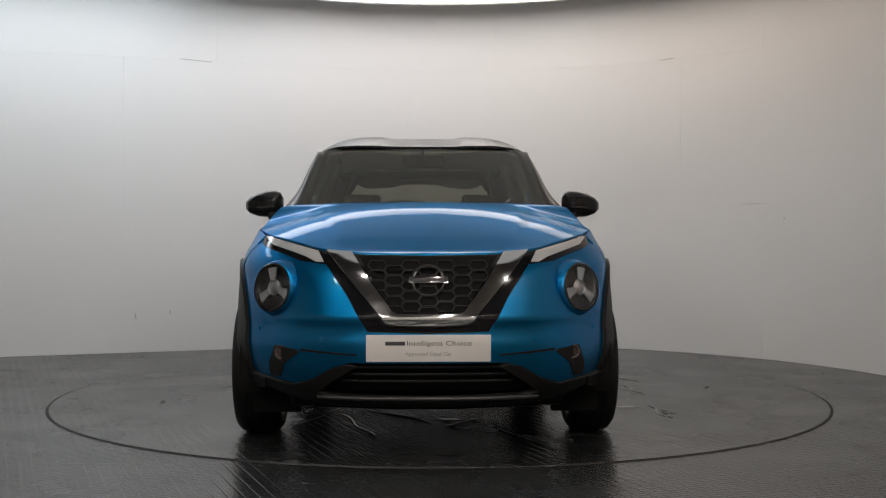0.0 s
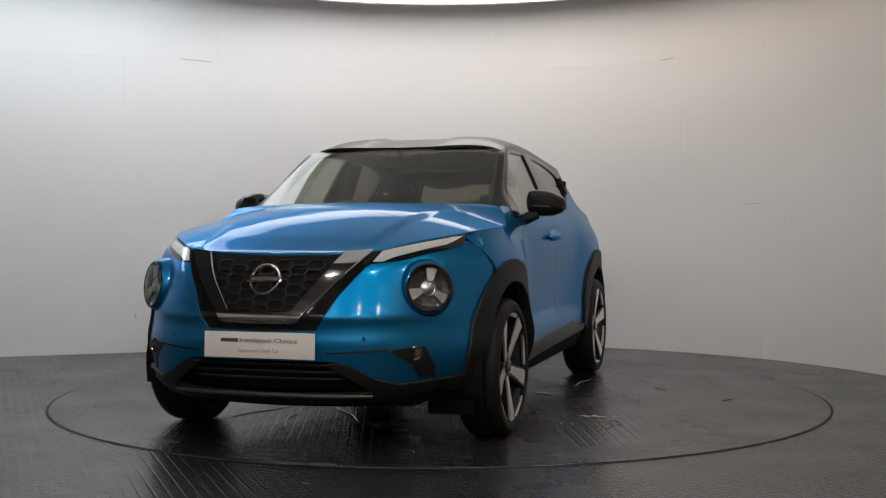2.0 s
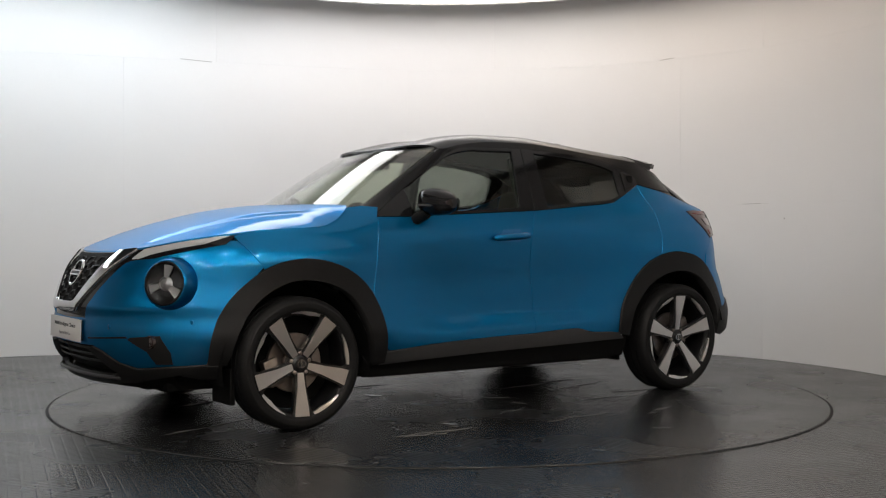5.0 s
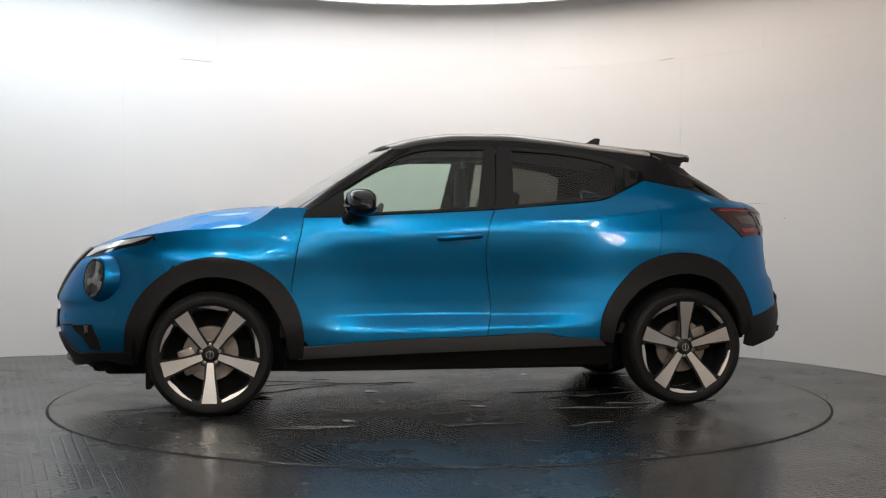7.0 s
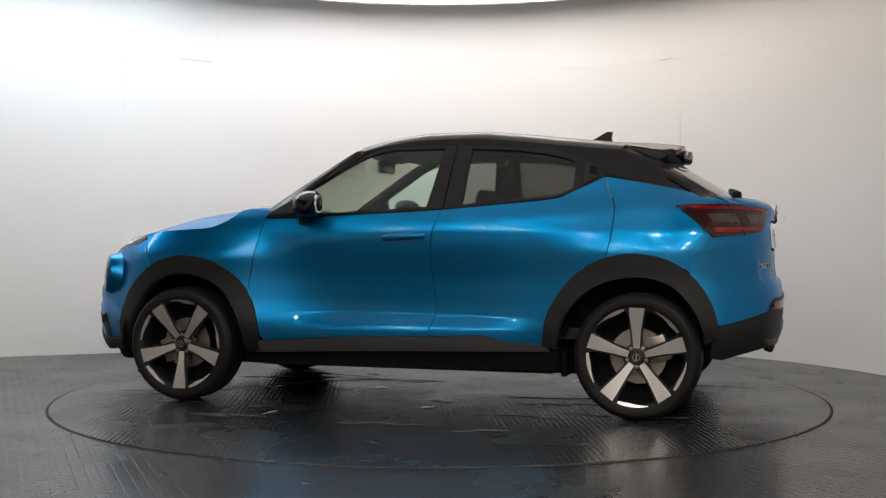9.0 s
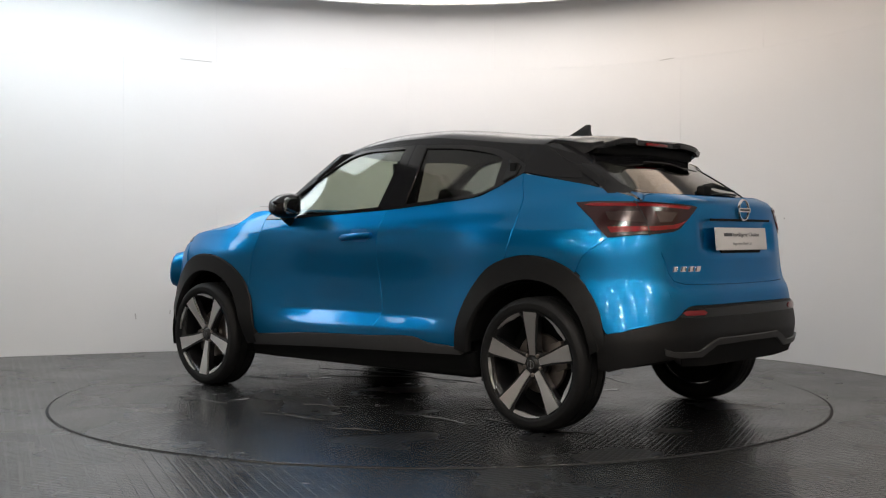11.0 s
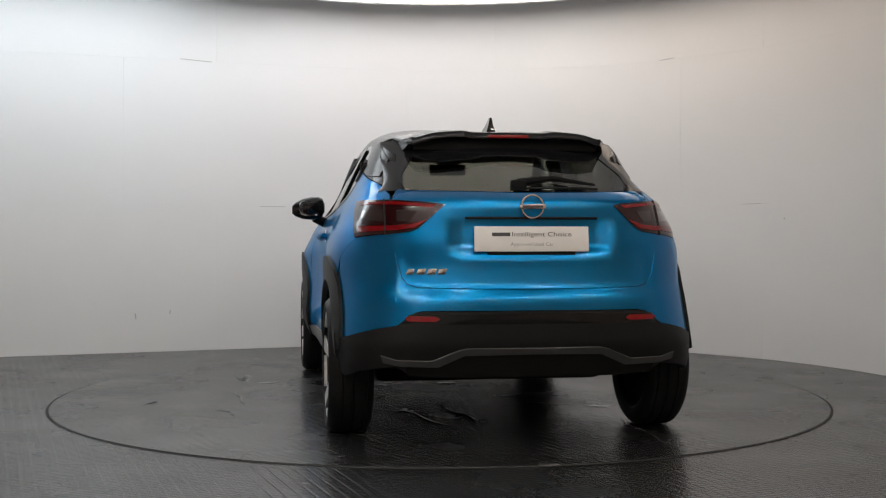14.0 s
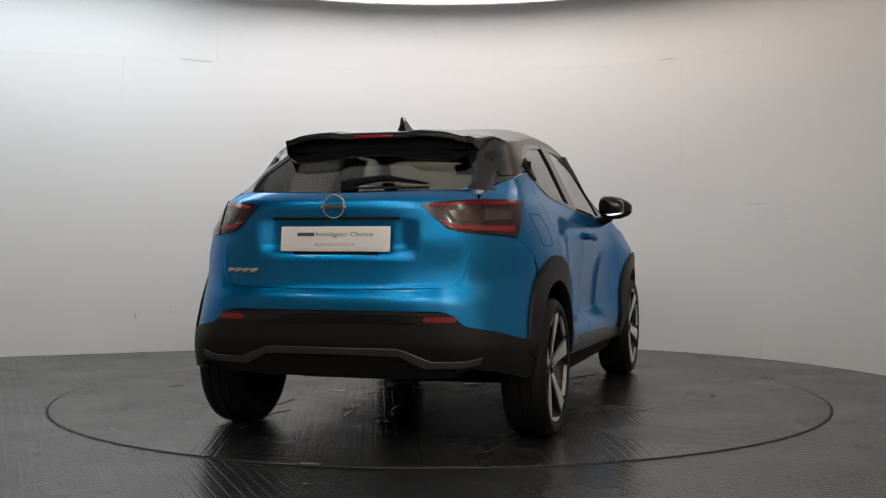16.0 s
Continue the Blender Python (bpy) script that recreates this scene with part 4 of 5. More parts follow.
wo = [(-1.215, 0.0), (-1.215, 0.40), (-1.205, 0.50), (-1.22, 0.535), (-1.32, 0.515), (-1.43, 0.495), (-1.485, 0.47), (-1.505, 0.40), (-1.51, 0.22), (-1.495, 0.17), (-1.495, 0.0)]
spoiler = Skin().add(wo + [(x, -y) for x, y in wo[::-1][1:-1]], wing, UP, 0.04, 0, 0.002, 0.028).make("spoiler", ROOFBLACK, car, "black roof spoiler with a notched edge")
for s in LR:
    bm = bmesh.new()
    P4 = [(-1.22, 0.53, 1.42), (-1.47, 0.472, 1.435), (-1.44, 0.485, 1.40), (-1.36, 0.515, 1.36), (-1.25, 0.54, 1.36)]
    a = [bm.verts.new((x, y * s, z)) for x, y, z in P4]
    b = [bm.verts.new((x, (y - 0.03) * s, z)) for x, y, z in P4]
    bm.faces.new(a)
    bm.faces.new(b)
    for i in range(5):
        bm.faces.new((a[i], a[(i + 1) % 5], b[(i + 1) % 5], b[i]))
    part('side_fin', bm, ROOFBLACK, spoiler)

bm = box(bmesh.new(), (-1.44, -0.46, 1.375), (-1.25, 0.46, 1.43), 0.012)
part("underside", bm, MATTE, spoiler)
part("brake_light", box(bmesh.new(), (-1.503, -0.10, 1.432), (-1.485, 0.10, 1.448), 0.004), RED, spoiler, "dark red high brake light")
# aerial fin
bm = bmesh.new()
prof = [(-0.90, 1.508), (-0.97, 1.545), (-1.035, 1.580), (-1.068, 1.578), (-1.062, 1.545), (-1.075, 1.495)]
mid = [bm.verts.new((x, 0.0, z)) for x, z in prof]
for s in LR:
    edge = [bm.verts.new((x, s * (0.028 if z < 1.53 else 0.012 if z < 1.56 else 0.006), z - 0.004)) for x, z in prof]
    for i in range(5):
        bm.faces.new((mid[i], mid[i + 1], edge[i + 1], edge[i]))
    bm.faces.new(edge)
part("aerial_fin", bm, GLOSSBLACK, car, "black shark fin aerial")

# --- front details
# black V and chrome V
vo_ = [(0.0, 0.875), (0.28, 0.880), (0.465, 0.895), (0.425, 0.83), (0.34, 0.70), (0.283, 0.595), (0.255, 0.553), (0.0, 0.547)]
Skin().add(mirror_poly(vo_), front, FWD, 0.03, 0, -0.004, 0.02).make("grille_surround", GLOSSBLACK, car, "gloss black V-shaped grille surround")
ch = [(0.325, 0.882), (0.435, 0.892), (0.30, 0.735), (0.185, 0.603), (0.165, 0.588), (0.0, 0.585), (-0.165, 0.588), (-0.185, 0.603), (-0.30, 0.735), (-0.435, 0.892), (-0.325, 0.882), (-0.245, 0.762), (-0.15, 0.638), (-0.13, 0.628), (0.0, 0.626), (0.13, 0.628), (0.15, 0.638), (0.245, 0.762)]
Skin().add(ch, front, FWD, 0.02, 0, 0.012, 0.02).make("chrome_grille_bar", CHROME, car, "chrome V-shaped grille bar")
# honeycomb grille
bm = bmesh.new()
hw, hf, hh_ = 0.043, 0.029, 0.0215
row = 0
z = 0.640
while z < 0.850:
    lim = 0.135 + (z - 0.632) / 0.25 * 0.185
    kx = -4
    while kx <= 4:
        yc = (2 * kx + (1 if row % 2 else 0)) * (hw + hf)
        kx += 1
        if abs(yc) > lim:
            continue
        hexa = [(yc + hw, z), (yc + hf, z + hh_), (yc - hf, z + hh_), (yc - hw, z), (yc - hf, z - hh_), (yc + hf, z - hh_)]
        inner = [(yc + (a - yc) * 0.88, z + (b - z) * 0.80) for a, b in hexa]
        o3 = [bm.verts.new(Vector(front(a, b)) + Vector((0.004, 0, 0))) for a, b in hexa]
        i3 = [bm.verts.new(Vector(front(a, b)) + Vector((0.006, 0, 0))) for a, b in inner]
        d3 = [bm.verts.new(Vector(front(a, b)) + Vector((-0.010, 0, 0))) for a, b in inner]
        for i in range(6):
            j = (i + 1) % 6
            bm.faces.new((o3[i], o3[j], i3[j], i3[i]))
            bm.faces.new((i3[i], i3[j], d3[j], d3[i]))
    z += hh_
    row += 1
part("grille_mesh", bm, PLASTIC, car, "gloss black honeycomb grille", 20)
Skin().add(mirror_poly([(0.0, 0.872), (0.30, 0.876), (0.23, 0.76), (0.14, 0.64), (0.0, 0.63)]), front, FWD, 0.05, 0, -0.003, 0.01).make("grille_backing", MATTE, car)


def badge(at, m, r, name):
    """Round chrome ring with a bar across it."""
    ring = part(name, lathe(bmesh.new(), [(r * 0.80, 0), (r * 0.80, 0.006), (r * 0.86, 0.011), (r * 0.95, 0.011), (r, 0.006), (r, 0)], m, 40, True), CHROME, car, "round chrome badge")
    part("badge_bar", box(bmesh.new(), (-r * 1.1, -r * 0.2, 0.0), (r * 1.1, r * 0.2, 0.013), 0.003, 2, m), CHROME, ring)
    part("badge_mark", box(bmesh.new(), (-r * 0.85, -r * 0.09, 0.012), (r * 0.85, r * 0.09, 0.0142), 0.0, 2, m), INK, ring)
    return ring


FM = Matrix.Translation((front(0, 0.773)[0] + 0.006, 0, 0.768)) @ Matrix(((0, 0, 1, 0), (1, 0, 0, 0), (0, 1, 0, 0), (0, 0, 0, 1))) @ pose(0, 0, 0, -24, 0, 0)
badge(None, FM, 0.075, "front_badge")

# headlights: round lamps in dark bezels
for s in LR:
    hc = Vector(front(0.655 * s, 0.727))
    e = 0.01
    n = (Vector(front(0.655 * s + e, 0.727)) - Vector(front(0.655 * s - e, 0.727))).cross(Vector(front(0.655 * s, 0.727 + e)) - Vector(front(0.655 * s, 0.727 - e))).normalized()
    if n.x < 0:
        n = -n
    n = Vector((math.cos(radians(37)), s * math.sin(radians(37)), 0.12)).normalized()
    q = n.to_track_quat("Z", "Y").to_matrix().to_4x4()
    m = Matrix.Translation(hc + n * 0.028) @ q
    part("lamp_cowl", lathe(bmesh.new(), [(0.104, 0.010), (0.108, 0.016), (0.112, 0.014), (0.118, 0.000), (0.126, -0.025), (0.133, -0.055), (0.134, -0.085)], m, 56), BLUE, car, "blue raised ring round the headlight", 60)
    lamp = part("headlight", lathe(bmesh.new(), [(0.107, -0.03), (0.107, 0.016), (0.103, 0.020), (0.096, 0.018), (0.094, -0.004), (0.001, -0.004)], m, 48), GLOSSBLACK, car, "round headlight in a black bezel")
    part("reflector", lathe(bmesh.new(), [(0.094, 0.010), (0.086, 0.002), (0.05, -0.002), (0.036, -0.001)], m, 40), LAMPDARK, lamp)
    bm = lathe(bmesh.new(), [(0.036, -0.012), (0.036, 0.004), (0.033, 0.006), (0.030, 0.0), (0.02, 0.005), (0.001, 0.008)], m, 28)
    part("projector", bm, SATIN, lamp, "projector lens")
    for k in range(3):
        ang = radians((100, 215, -18)[k])
        mm = m @ Matrix.Rotation(ang if s < 0 else math.pi - ang, 4, "Z")
        bm = prism(bmesh.new(), [(0.030, -0.010), (0.088, -0.024), (0.092, 0.0), (0.088, 0.024), (0.030, 0.010)], -0.006, 0.006, mm, 0.06)
        arm = part("light_arm", bm, LAMPGREY, lamp, "grey light guide arm", 25)
        for e_ in (-1, 1):
            part("arm_edge", tube(bmesh.new(), [mm @ Vector((0.032, 0.011 * e_, 0.007)), mm @ Vector((0.087, 0.023 * e_, 0.007))], 0.0022, 6), SATIN, lamp, "bright silver arm edge")
    part("lens", lathe(bmesh.new(), [(0.098, 0.018), (0.07, 0.026), (0.035, 0.030), (0.001, 0.031)], m, 40), LAMPGLASS, lamp, "clear lens")
    # upper running light
    dl = Skin()
    q1 = [(0.47, 0.897), (0.60, 0.930), (YF, 0.955), (YF, 0.897), (0.66, 0.886), (0.56, 0.852), (0.47, 0.842), (0.435, 0.838)]
    dl.add([(y * s, z) for y, z in q1], front, FWD, 0.03, 0, -0.002, 0.02)
    dl.add([(fx(0.955), 0.955), (1.70, 0.955), (1.605, 0.963), (1.66, 0.922), (fx(0.897), 0.897)], side, OUT, 0.03, 0, -0.002, 0.02, (s,))
    dob = dl.make("running_light", GLOSSBLACK, car, "slim black running light with a pale strip")
    dl = Skin()
    q2 = [(0.475, 0.892), (0.60, 0.924), (YF, 0.949), (YF, 0.920), (0.60, 0.890), (0.53, 0.868), (0.485, 0.846), (0.448, 0.846)]
    dl.add([(y * s, z) for y, z in q2], front, FWD, 0.03, 0, 0.002, 0.006)
    dl.add([(fx(0.949), 0.949), (1.70, 0.952), (1.63, 0.958), (1.69, 0.938), (fx(0.920), 0.920)], side, OUT, 0.03, 0, 0.002, 0.006, (s,))
    dl.make("light_strip", mat("pale_light_guide", (0.62, 0.63, 0.64), 0.2, 0.3, 0.8), dob, "pale silver light guide")
    # fog lamp recess
    q3 = [(0.665, 0.482), (0.56, 0.472), (0.55, 0.462), (0.62, 0.405), (0.64, 0.345), (0.69, 0.345), (0.695, 0.40)]
    fog = Skin().add([(y * s, z) for y, z in q3], front, FWD, 0.025, 0, 0.004, 0.012).make("fog_recess", PLASTIC, car, "dark fog lamp recess")
    fc = Vector(front(0.632 * s, 0.452))
    fm = Matrix.Translation(fc + Vector((-0.012, 0, 0))) @ Vector((1, 0.25 * s, 0)).to_track_quat("Z", "Y").to_matrix().to_4x4()
    part("fog_lamp", lathe(bmesh.new(), [(0.032, 0.0), (0.032, 0.016), (0.027, 0.019), (0.02, 0.014), (0.001, 0.016)], fm, 24), SMOKE, fog, "small round fog lamp")
    # narrow dark strip that draws the shade along the bumper's crease
    Skin().add([(y * s, z) for y, z in [(0.55, 0.468), (0.54, 0.477), (0.30, 0.462), (0.30, 0.456)]], front, FWD, 0.03, 0, 0.003, 0.008).make("bumper_crease", PLASTIC, fog)

# lower grille
Skin().add(mirror_poly([(0.0, 0.428), (0.34, 0.428), (0.47, 0.34), (0.50, 0.29), (0.40, 0.26), (0.0, 0.25)]), front, FWD, 0.04, 0, -0.05, 0.02).make("lower_grille_backing", MATTE, car)
for k, zz in enumerate((0.345, 0.375, 0.405)):
    w = 0.36 - k * 0.02
    bm = bmesh.new()
    pts = [Vector(front(-w + 2 * w * i / 16, zz)) + Vector((-0.02, 0, 0)) for i in range(17)]
    tube(bm, pts, 0.006, 6)
    part("grille_slat", bm, PLASTIC, car)
bm = bmesh.new()
tube(bm, [Vector(front(-0.47 + 0.94 * i / 20, 0.272)) + Vector((0.016, 0, 0)) for i in range(21)], 0.009, 8)
part("lip_blade", bm, GREYPLASTIC, car, "grey lip blade")


def number_plate(m, sub):
    """Blank show plate: pale board, a bar for the maker's word, and two lines of writing. m: x right, y up, z out."""
    p = part("show_plate", box(bmesh.new(), (-0.26, -0.056, 0.0), (0.26, 0.056, 0.008), 0.0035, 2, m), PLATE, car, "pale grey show plate with dark writing")
    up = m @ Matrix.Translation((0, 0, 0.0085))
    part("word_bar", box(bmesh.new(), (-0.18, 0.012, 0.008), (-0.098, 0.028, 0.0092), 0, 2, m), INK, p, "dark bar")
    lettering("lettering", "Intelligent Choice", 0.028, up @ Matrix.Translation((0.045, 0.020, 0)), INK, p, "dark lettering", 0.27)
    lettering("lettering", "Approved Used Car", 0.022, up @ Matrix.Translation((0, -0.024, 0)), INKGREY, p, "grey lettering", 0.195)
    return p


number_plate(Matrix.Translation((2.205, 0.0, 0.489)) @ Matrix(((0, 0, 1, 0), (1, 0, 0, 0), (0, 1, 0, 0), (0, 0, 0, 1))) @ pose(0, 0, 0, -2, 0, 0), 0)
number_plate(Matrix.Translation((-1.985, 0.0, 0.943)) @ Matrix(((0, 0, -1, 0), (-1, 0, 0, 0), (0, 1, 0, 0), (0, 0, 0, 1))) @ pose(0, 0, 0, -6, 0, 0), 1)
part("plate_holder", box(bmesh.new(), (-1.99, -0.20, 0.873), (-1.945, 0.20, 0.889), 0.003), MATTE, car)
part("plate_bracket", box(bmesh.new(), (2.17, -0.24, 0.44), (2.206, 0.24, 0.54), 0.004), MATTE, car)

# --- tail details
for s in LR:
    tl = Skin()
    o1 = [(0.385, 1.094), (0.42, 1.102), (YR, 1.118), (YR, 0.968), (0.535, 0.976), (0.50, 0.99)]
    tl.add([(y * s, z) for y, z in o1], rear, BACK, 0.03, 0, 0.006, 0.02)
    tl.add([(rx(1.118), 1.118), (-1.60, 1.122), (-1.505, 1.117), (-1.60, 1.045), (-1.70, 0.950), (-1.73, 0.955)] + rcol(0.968, 1.10), side, OUT, 0.03, 0, 0.006, 0.02, (s,))
    tlo = tl.make("tail_light", DARKRED, car, "dark red boomerang tail light")
    t2 = Skin()
    t2.add([(y * s, z) for y, z in [(0.42, 1.093), (YR, 1.109), (YR, 1.096), (0.44, 1.082)]], rear, BACK, 0.03, 0, 0.009, 0.006)
    t2.add([(rx(1.109), 1.109), (-1.58, 1.112), (-1.555, 1.104), (-1.60, 1.098), (rx(1.096), 1.096)], side, OUT, 0.03, 0, 0.009, 0.006, (s,))
    t2.add([(y * s, z) for y, z in [(0.455, 1.03), (0.515, 0.992), (YR, 0.982), (YR, 1.002), (0.53, 1.008)]], rear, BACK, 0.03, 0, 0.009, 0.006)
    t2.add([(rx(1.002), 1.002), (-1.69, 0.998), (-1.71, 0.972), (rx(0.982), 0.982)], side, OUT, 0.03, 0, 0.009, 0.006, (s,))
    t2.make("red_lens", RED, tlo, "bright red lens")
    t3 = Skin()
    t3.add([(y * s, z) for y, z in [(0.50, 1.066), (0.585, 1.072), (0.585, 1.020), (0.535, 1.022)]], rear, BACK, 0.03, 0, 0.009, 0.006)
    t3.add([(rx(1.074) + 0.03, 1.074), (-1.66, 1.070), (-1.69, 1.03), (rx(1.02) + 0.03, 1.02)], side, OUT, 0.03, 0, 0.009, 0.006, (s,))
    t3.make("indicator_lens", SMOKE, tlo, "smoked clear lens")
    t4 = Skin().add([(y * s, z) for y, z in [(0.628, 1.12), (0.632, 1.12), (0.636, 0.96), (0.632, 0.96)]], rear, BACK, 0.03, 0, 0.011, 0.01)
    t4.make("lens_split", SEAM, tlo)
RM = Matrix.Translation((rear(0, 1.087)[0] - 0.002, 0, 1.087)) @ Matrix(((0, 0, -1, 0), (-1, 0, 0, 0), (0, 1, 0, 0), (0, 0, 0, 1)))
badge(None, RM, 0.055, "rear_badge")
# model script as plain chrome bars
for w0, w1 in ((-0.552, -0.515), (-0.508, -0.47), (-0.463, -0.425), (-0.418, -0.382)):
    zc = 0.800
    xr_ = rear(-(w0 + w1) / 2, zc)[0]
    bm = box(bmesh.new(), (xr_ - 0.006, -w1, zc - 0.013), (xr_ + 0.01, -w0, zc + 0.013), 0.003, 2)
    for v in bm.verts:
        v.co.y -= (v.co.z - zc) * 0.35
    part("model_badge_bar", bm, CHROME, car, "chrome badge bar")
# shade under the plate recess's top edge, drawn as a black strip, and rear wiper
bm = bmesh.new()
tube(bm, [Vector(rear(-0.30 + 0.6 * i / 16, 1.036)) + Vector((-0.004, 0, 0)) for i in range(17)], 0.006, 8)
part("gate_lip", bm, MATTE, car, "dark line for the shaded underside of the recess top")
wp = part("rear_wiper", tube(bmesh.new(), [Vector(rear_glass(y, 1.185 + 0.035 * (1 - abs(y + 0.15) / 0.25))) + Vector((-0.03, 0, 0.005)) for y in (0.02, -0.06, -0.15, -0.25, -0.36)], [0.02, 0.018, 0.014, 0.010, 0.005], 8), MATTE, car, "black rear wiper")
part("blade", tube(bmesh.new(), [Vector(rear_glass(y, 1.178)) + Vector((-0.014, 0, 0.0)) for y in (0.02, -0.12, -0.26, -0.37)], 0.006, 6), RUBBER, wp)
part("pivot", box(bmesh.new(), (-1.81, -0.02, 1.165), (-1.76, 0.05, 1.215), 0.012), MATTE, wp)

# --- door furniture
for s in LR:
    # handle: shallow cup and bar
    dx, dz = -0.03, 0.958
    yb = side_y(dx, dz)
    bar = bmesh.new()
    pts = []
    for i in range(11):
        x = 0.095 - 0.25 * i / 10
        pts.append(Vector((x, s * (side_y(x, dz) + 0.014 + 0.022 * math.sin(math.pi * min(1, max(0, (i - 0.5) / 9)))), dz - 0.012 + 0.016 * i / 10)))
    tube(bar, pts, [0.010] + [0.019] * 9 + [0.015], 12)
    hd_ = part("door_handle", bar, BLUE, car, "blue door handle")
    cup = Skin().add([(0.02, 0.995), (-0.10, 0.998), (-0.125, 0.965), (-0.10, 0.925), (0.0, 0.925), (0.03, 0.955)], side, OUT, 0.03, 0, 0.0015, 0.004, (s,))
    cup.make("handle_cup", mat("blue_shade_paint", (0.012, 0.19, 0.46), 0.3, 0.72, 1.0, 0.05, 900.0), hd_)
    # mirror
    mh = bmesh.new()
    rings = []
    prof = [(0.785, 0.30, 0.36), (0.80, 0.75, 0.80), (0.825, 0.96, 0.97), (0.87, 1.0, 1.0), (0.925, 0.92, 0.90), (0.972, 0.70, 0.62), (0.995, 0.40, 0.34)]
    for yy, kx, kz in prof:
        ring = []
        for i in range(20):
            a = 2 * math.pi * i / 20
            c, d = math.cos(a), math.sin(a)
            xx = 0.515 + kx * 0.092 * (abs(c) ** 0.7) * (1 if c > 0 else -1) * (1.0 if c > 0 else 0.72) - (yy - 0.8) * 0.12
            zz = 1.136 + kz * 0.074 * (abs(d) ** 0.75) * (1 if d > 0 else -1) + (0.9 - yy) * 0.08
            ring.append(mh.verts.new((xx, yy * s, zz)))
        rings.append(ring)
    for r0, r1 in zip(rings, rings[1:]):
        for k in range(20):
            mh.faces.new((r0[k], r0[(k + 1) % 20], r1[(k + 1) % 20], r1[k]))
    mh.faces.new(rings[0])
    mh.faces.new(rings[-1])
    mirror = part("door_mirror", mh, GLOSSBLACK, car, "gloss black door mirror", 50)
    part("mirror_foot", tube(bmesh.new(), [(0.60, 0.725 * s, 1.045), (0.585, 0.775 * s, 1.045), (0.56, 0.85 * s, 1.08)], [0.036, 0.033, 0.03], 10), PLASTIC, mirror)
    bm = bmesh.new()
    oval = []
    for i in range(24):
        a = 2 * math.pi * i / 24
        oval.append((0.066 * abs(math.cos(a)) ** 0.6 * (1 if math.cos(a) > 0 else -1), 0.050 * abs(math.sin(a)) ** 0.6 * (1 if math.sin(a) > 0 else -1)))
    prism(bm, oval, 0.0, 0.006, Matrix.Translation((0.452, 0.885 * s, 1.137)) @ Matrix(((0, 0, -1, 0), (1, 0, 0, 0), (0, 1, 0, 0), (0, 0, 0, 1))) @ pose(0, 0, 0, 0, -7 * s, 0), 0.03)
    part("mirror_glass", bm, MIRRORGLASS, mirror, "mirror glass")
    part("indicator", tube(bmesh.new(), [(0.605, 0.83 * s, 1.123), (0.587, 0.91 * s, 1.118), (0.545, 0.972 * s, 1.116)], 0.006, 6), GREYPLASTIC, mirror)

# fuel flap outline on the right rear quarter
loop = []
for i in range(33):
    a = 2 * math.pi * i / 32
    x = -1.42 + 0.085 * abs(math.cos(a)) ** 0.45 * (1 if math.cos(a) > 0 else -1)
    z = 0.985 + 0.075 * abs(math.sin(a)) ** 0.45 * (1 if math.sin(a) > 0 else -1)
    loop.append(Vector((x, -side_y(x, z) + 0.0005, z)))
part("fuel_flap", tube(bmesh.new(), loop, 0.0022, 5), SEAM, car, "fuel flap outline")
for s in LR:
    for y, z in ((0.745, 0.545), (0.45, 0.52)):
        pc = Vector(front(y * s, z))
        part("parking_sensor", lathe(bmesh.new(), [(0.011, -0.006), (0.011, 0.0015), (0.001, 0.002)], Matrix.Translation(pc) @ Vector((1, 0.35 * s * (y > 0.6) * 2, 0)).to_track_quat("Z", "Y").to_matrix().to_4x4(), 14), BLUE, car)

# --- underbody and cabin
for nm, lo, hi in (("floor_pan", (-1.05, -0.60, 0.20), (1.90, 0.60, 0.42)), ("sill_box", (-0.88, -0.77, 0.215), (0.88, 0.77, 0.40)), ("radiator_pack", (1.74, -0.50, 0.205), (1.98, 0.50, 0.5)),
                   ("crash_beam", (-1.87, -0.50, 0.36), (-1.70, 0.50, 0.75)), ("engine", (0.98, -0.60, 0.40), (1.80, 0.60, 0.86)), ("boot_tub", (-1.80, -0.56, 0.345), (-1.0, 0.56, 0.98))):
    part(nm, box(bmesh.new(), lo, hi, 0.03), MATTE, car)
for s in LR:
    for xc in (AX, -AX):
        bm = lathe(bmesh.new(), [(0.405, 0.0), (0.405, 0.26), (0.001, 0.26)], Matrix.Translation((xc, s * 0.855, 0.33)) @ pose(0, 0, 0, 90 * s, 0, 0), 40)
        bmesh.ops.bisect_plane(bm, geom=bm.verts[:] + bm.edges[:] + bm.faces[:], plane_co=(0, 0, 0.24 if xc > 0 else 0.42), plane_no=(0, 0, -1), clear_outer=True)
        part("wheel_housing", bm, MATTE, car, "black wheel housing")
    bm = box(bmesh.new(), (1.63, 0.58, 0.14), (1.66, 0.80, 0.32), 0.01)
    for v in bm.verts:
        v.co.y *= s
    part("air_deflector", bm, MATTE, car, "black rubber deflector flap")
    bm = box(bmesh.new(), (-0.93, 0.60, 0.20), (-0.90, 0.74, 0.34), 0.008)
    for v in bm.verts:
        v.co.y *= s
    part("jacking_tab", bm, MATTE, car)
bm = bmesh.new()
box(bm, (-1.65, 0.05, 0.30), (-1.45, 0.5, 0.37), 0.03)
part("exhaust", bm, MATTE, car, "dark sooty exhaust silencer")
cabin = part("cabin_floor", box(bmesh.new(), (-1.35, -0.70, 0.40), (0.95, 0.70, 0.46)), DASH, car)
dash = bmesh.new()
box(dash, (0.45, -0.68, 0.70), (0.98, 0.68, 1.06), 0.05, 3)
box(dash, (0.62, -0.66, 0.98), (0.96, 0.66, 1.085), 0.03, 3)
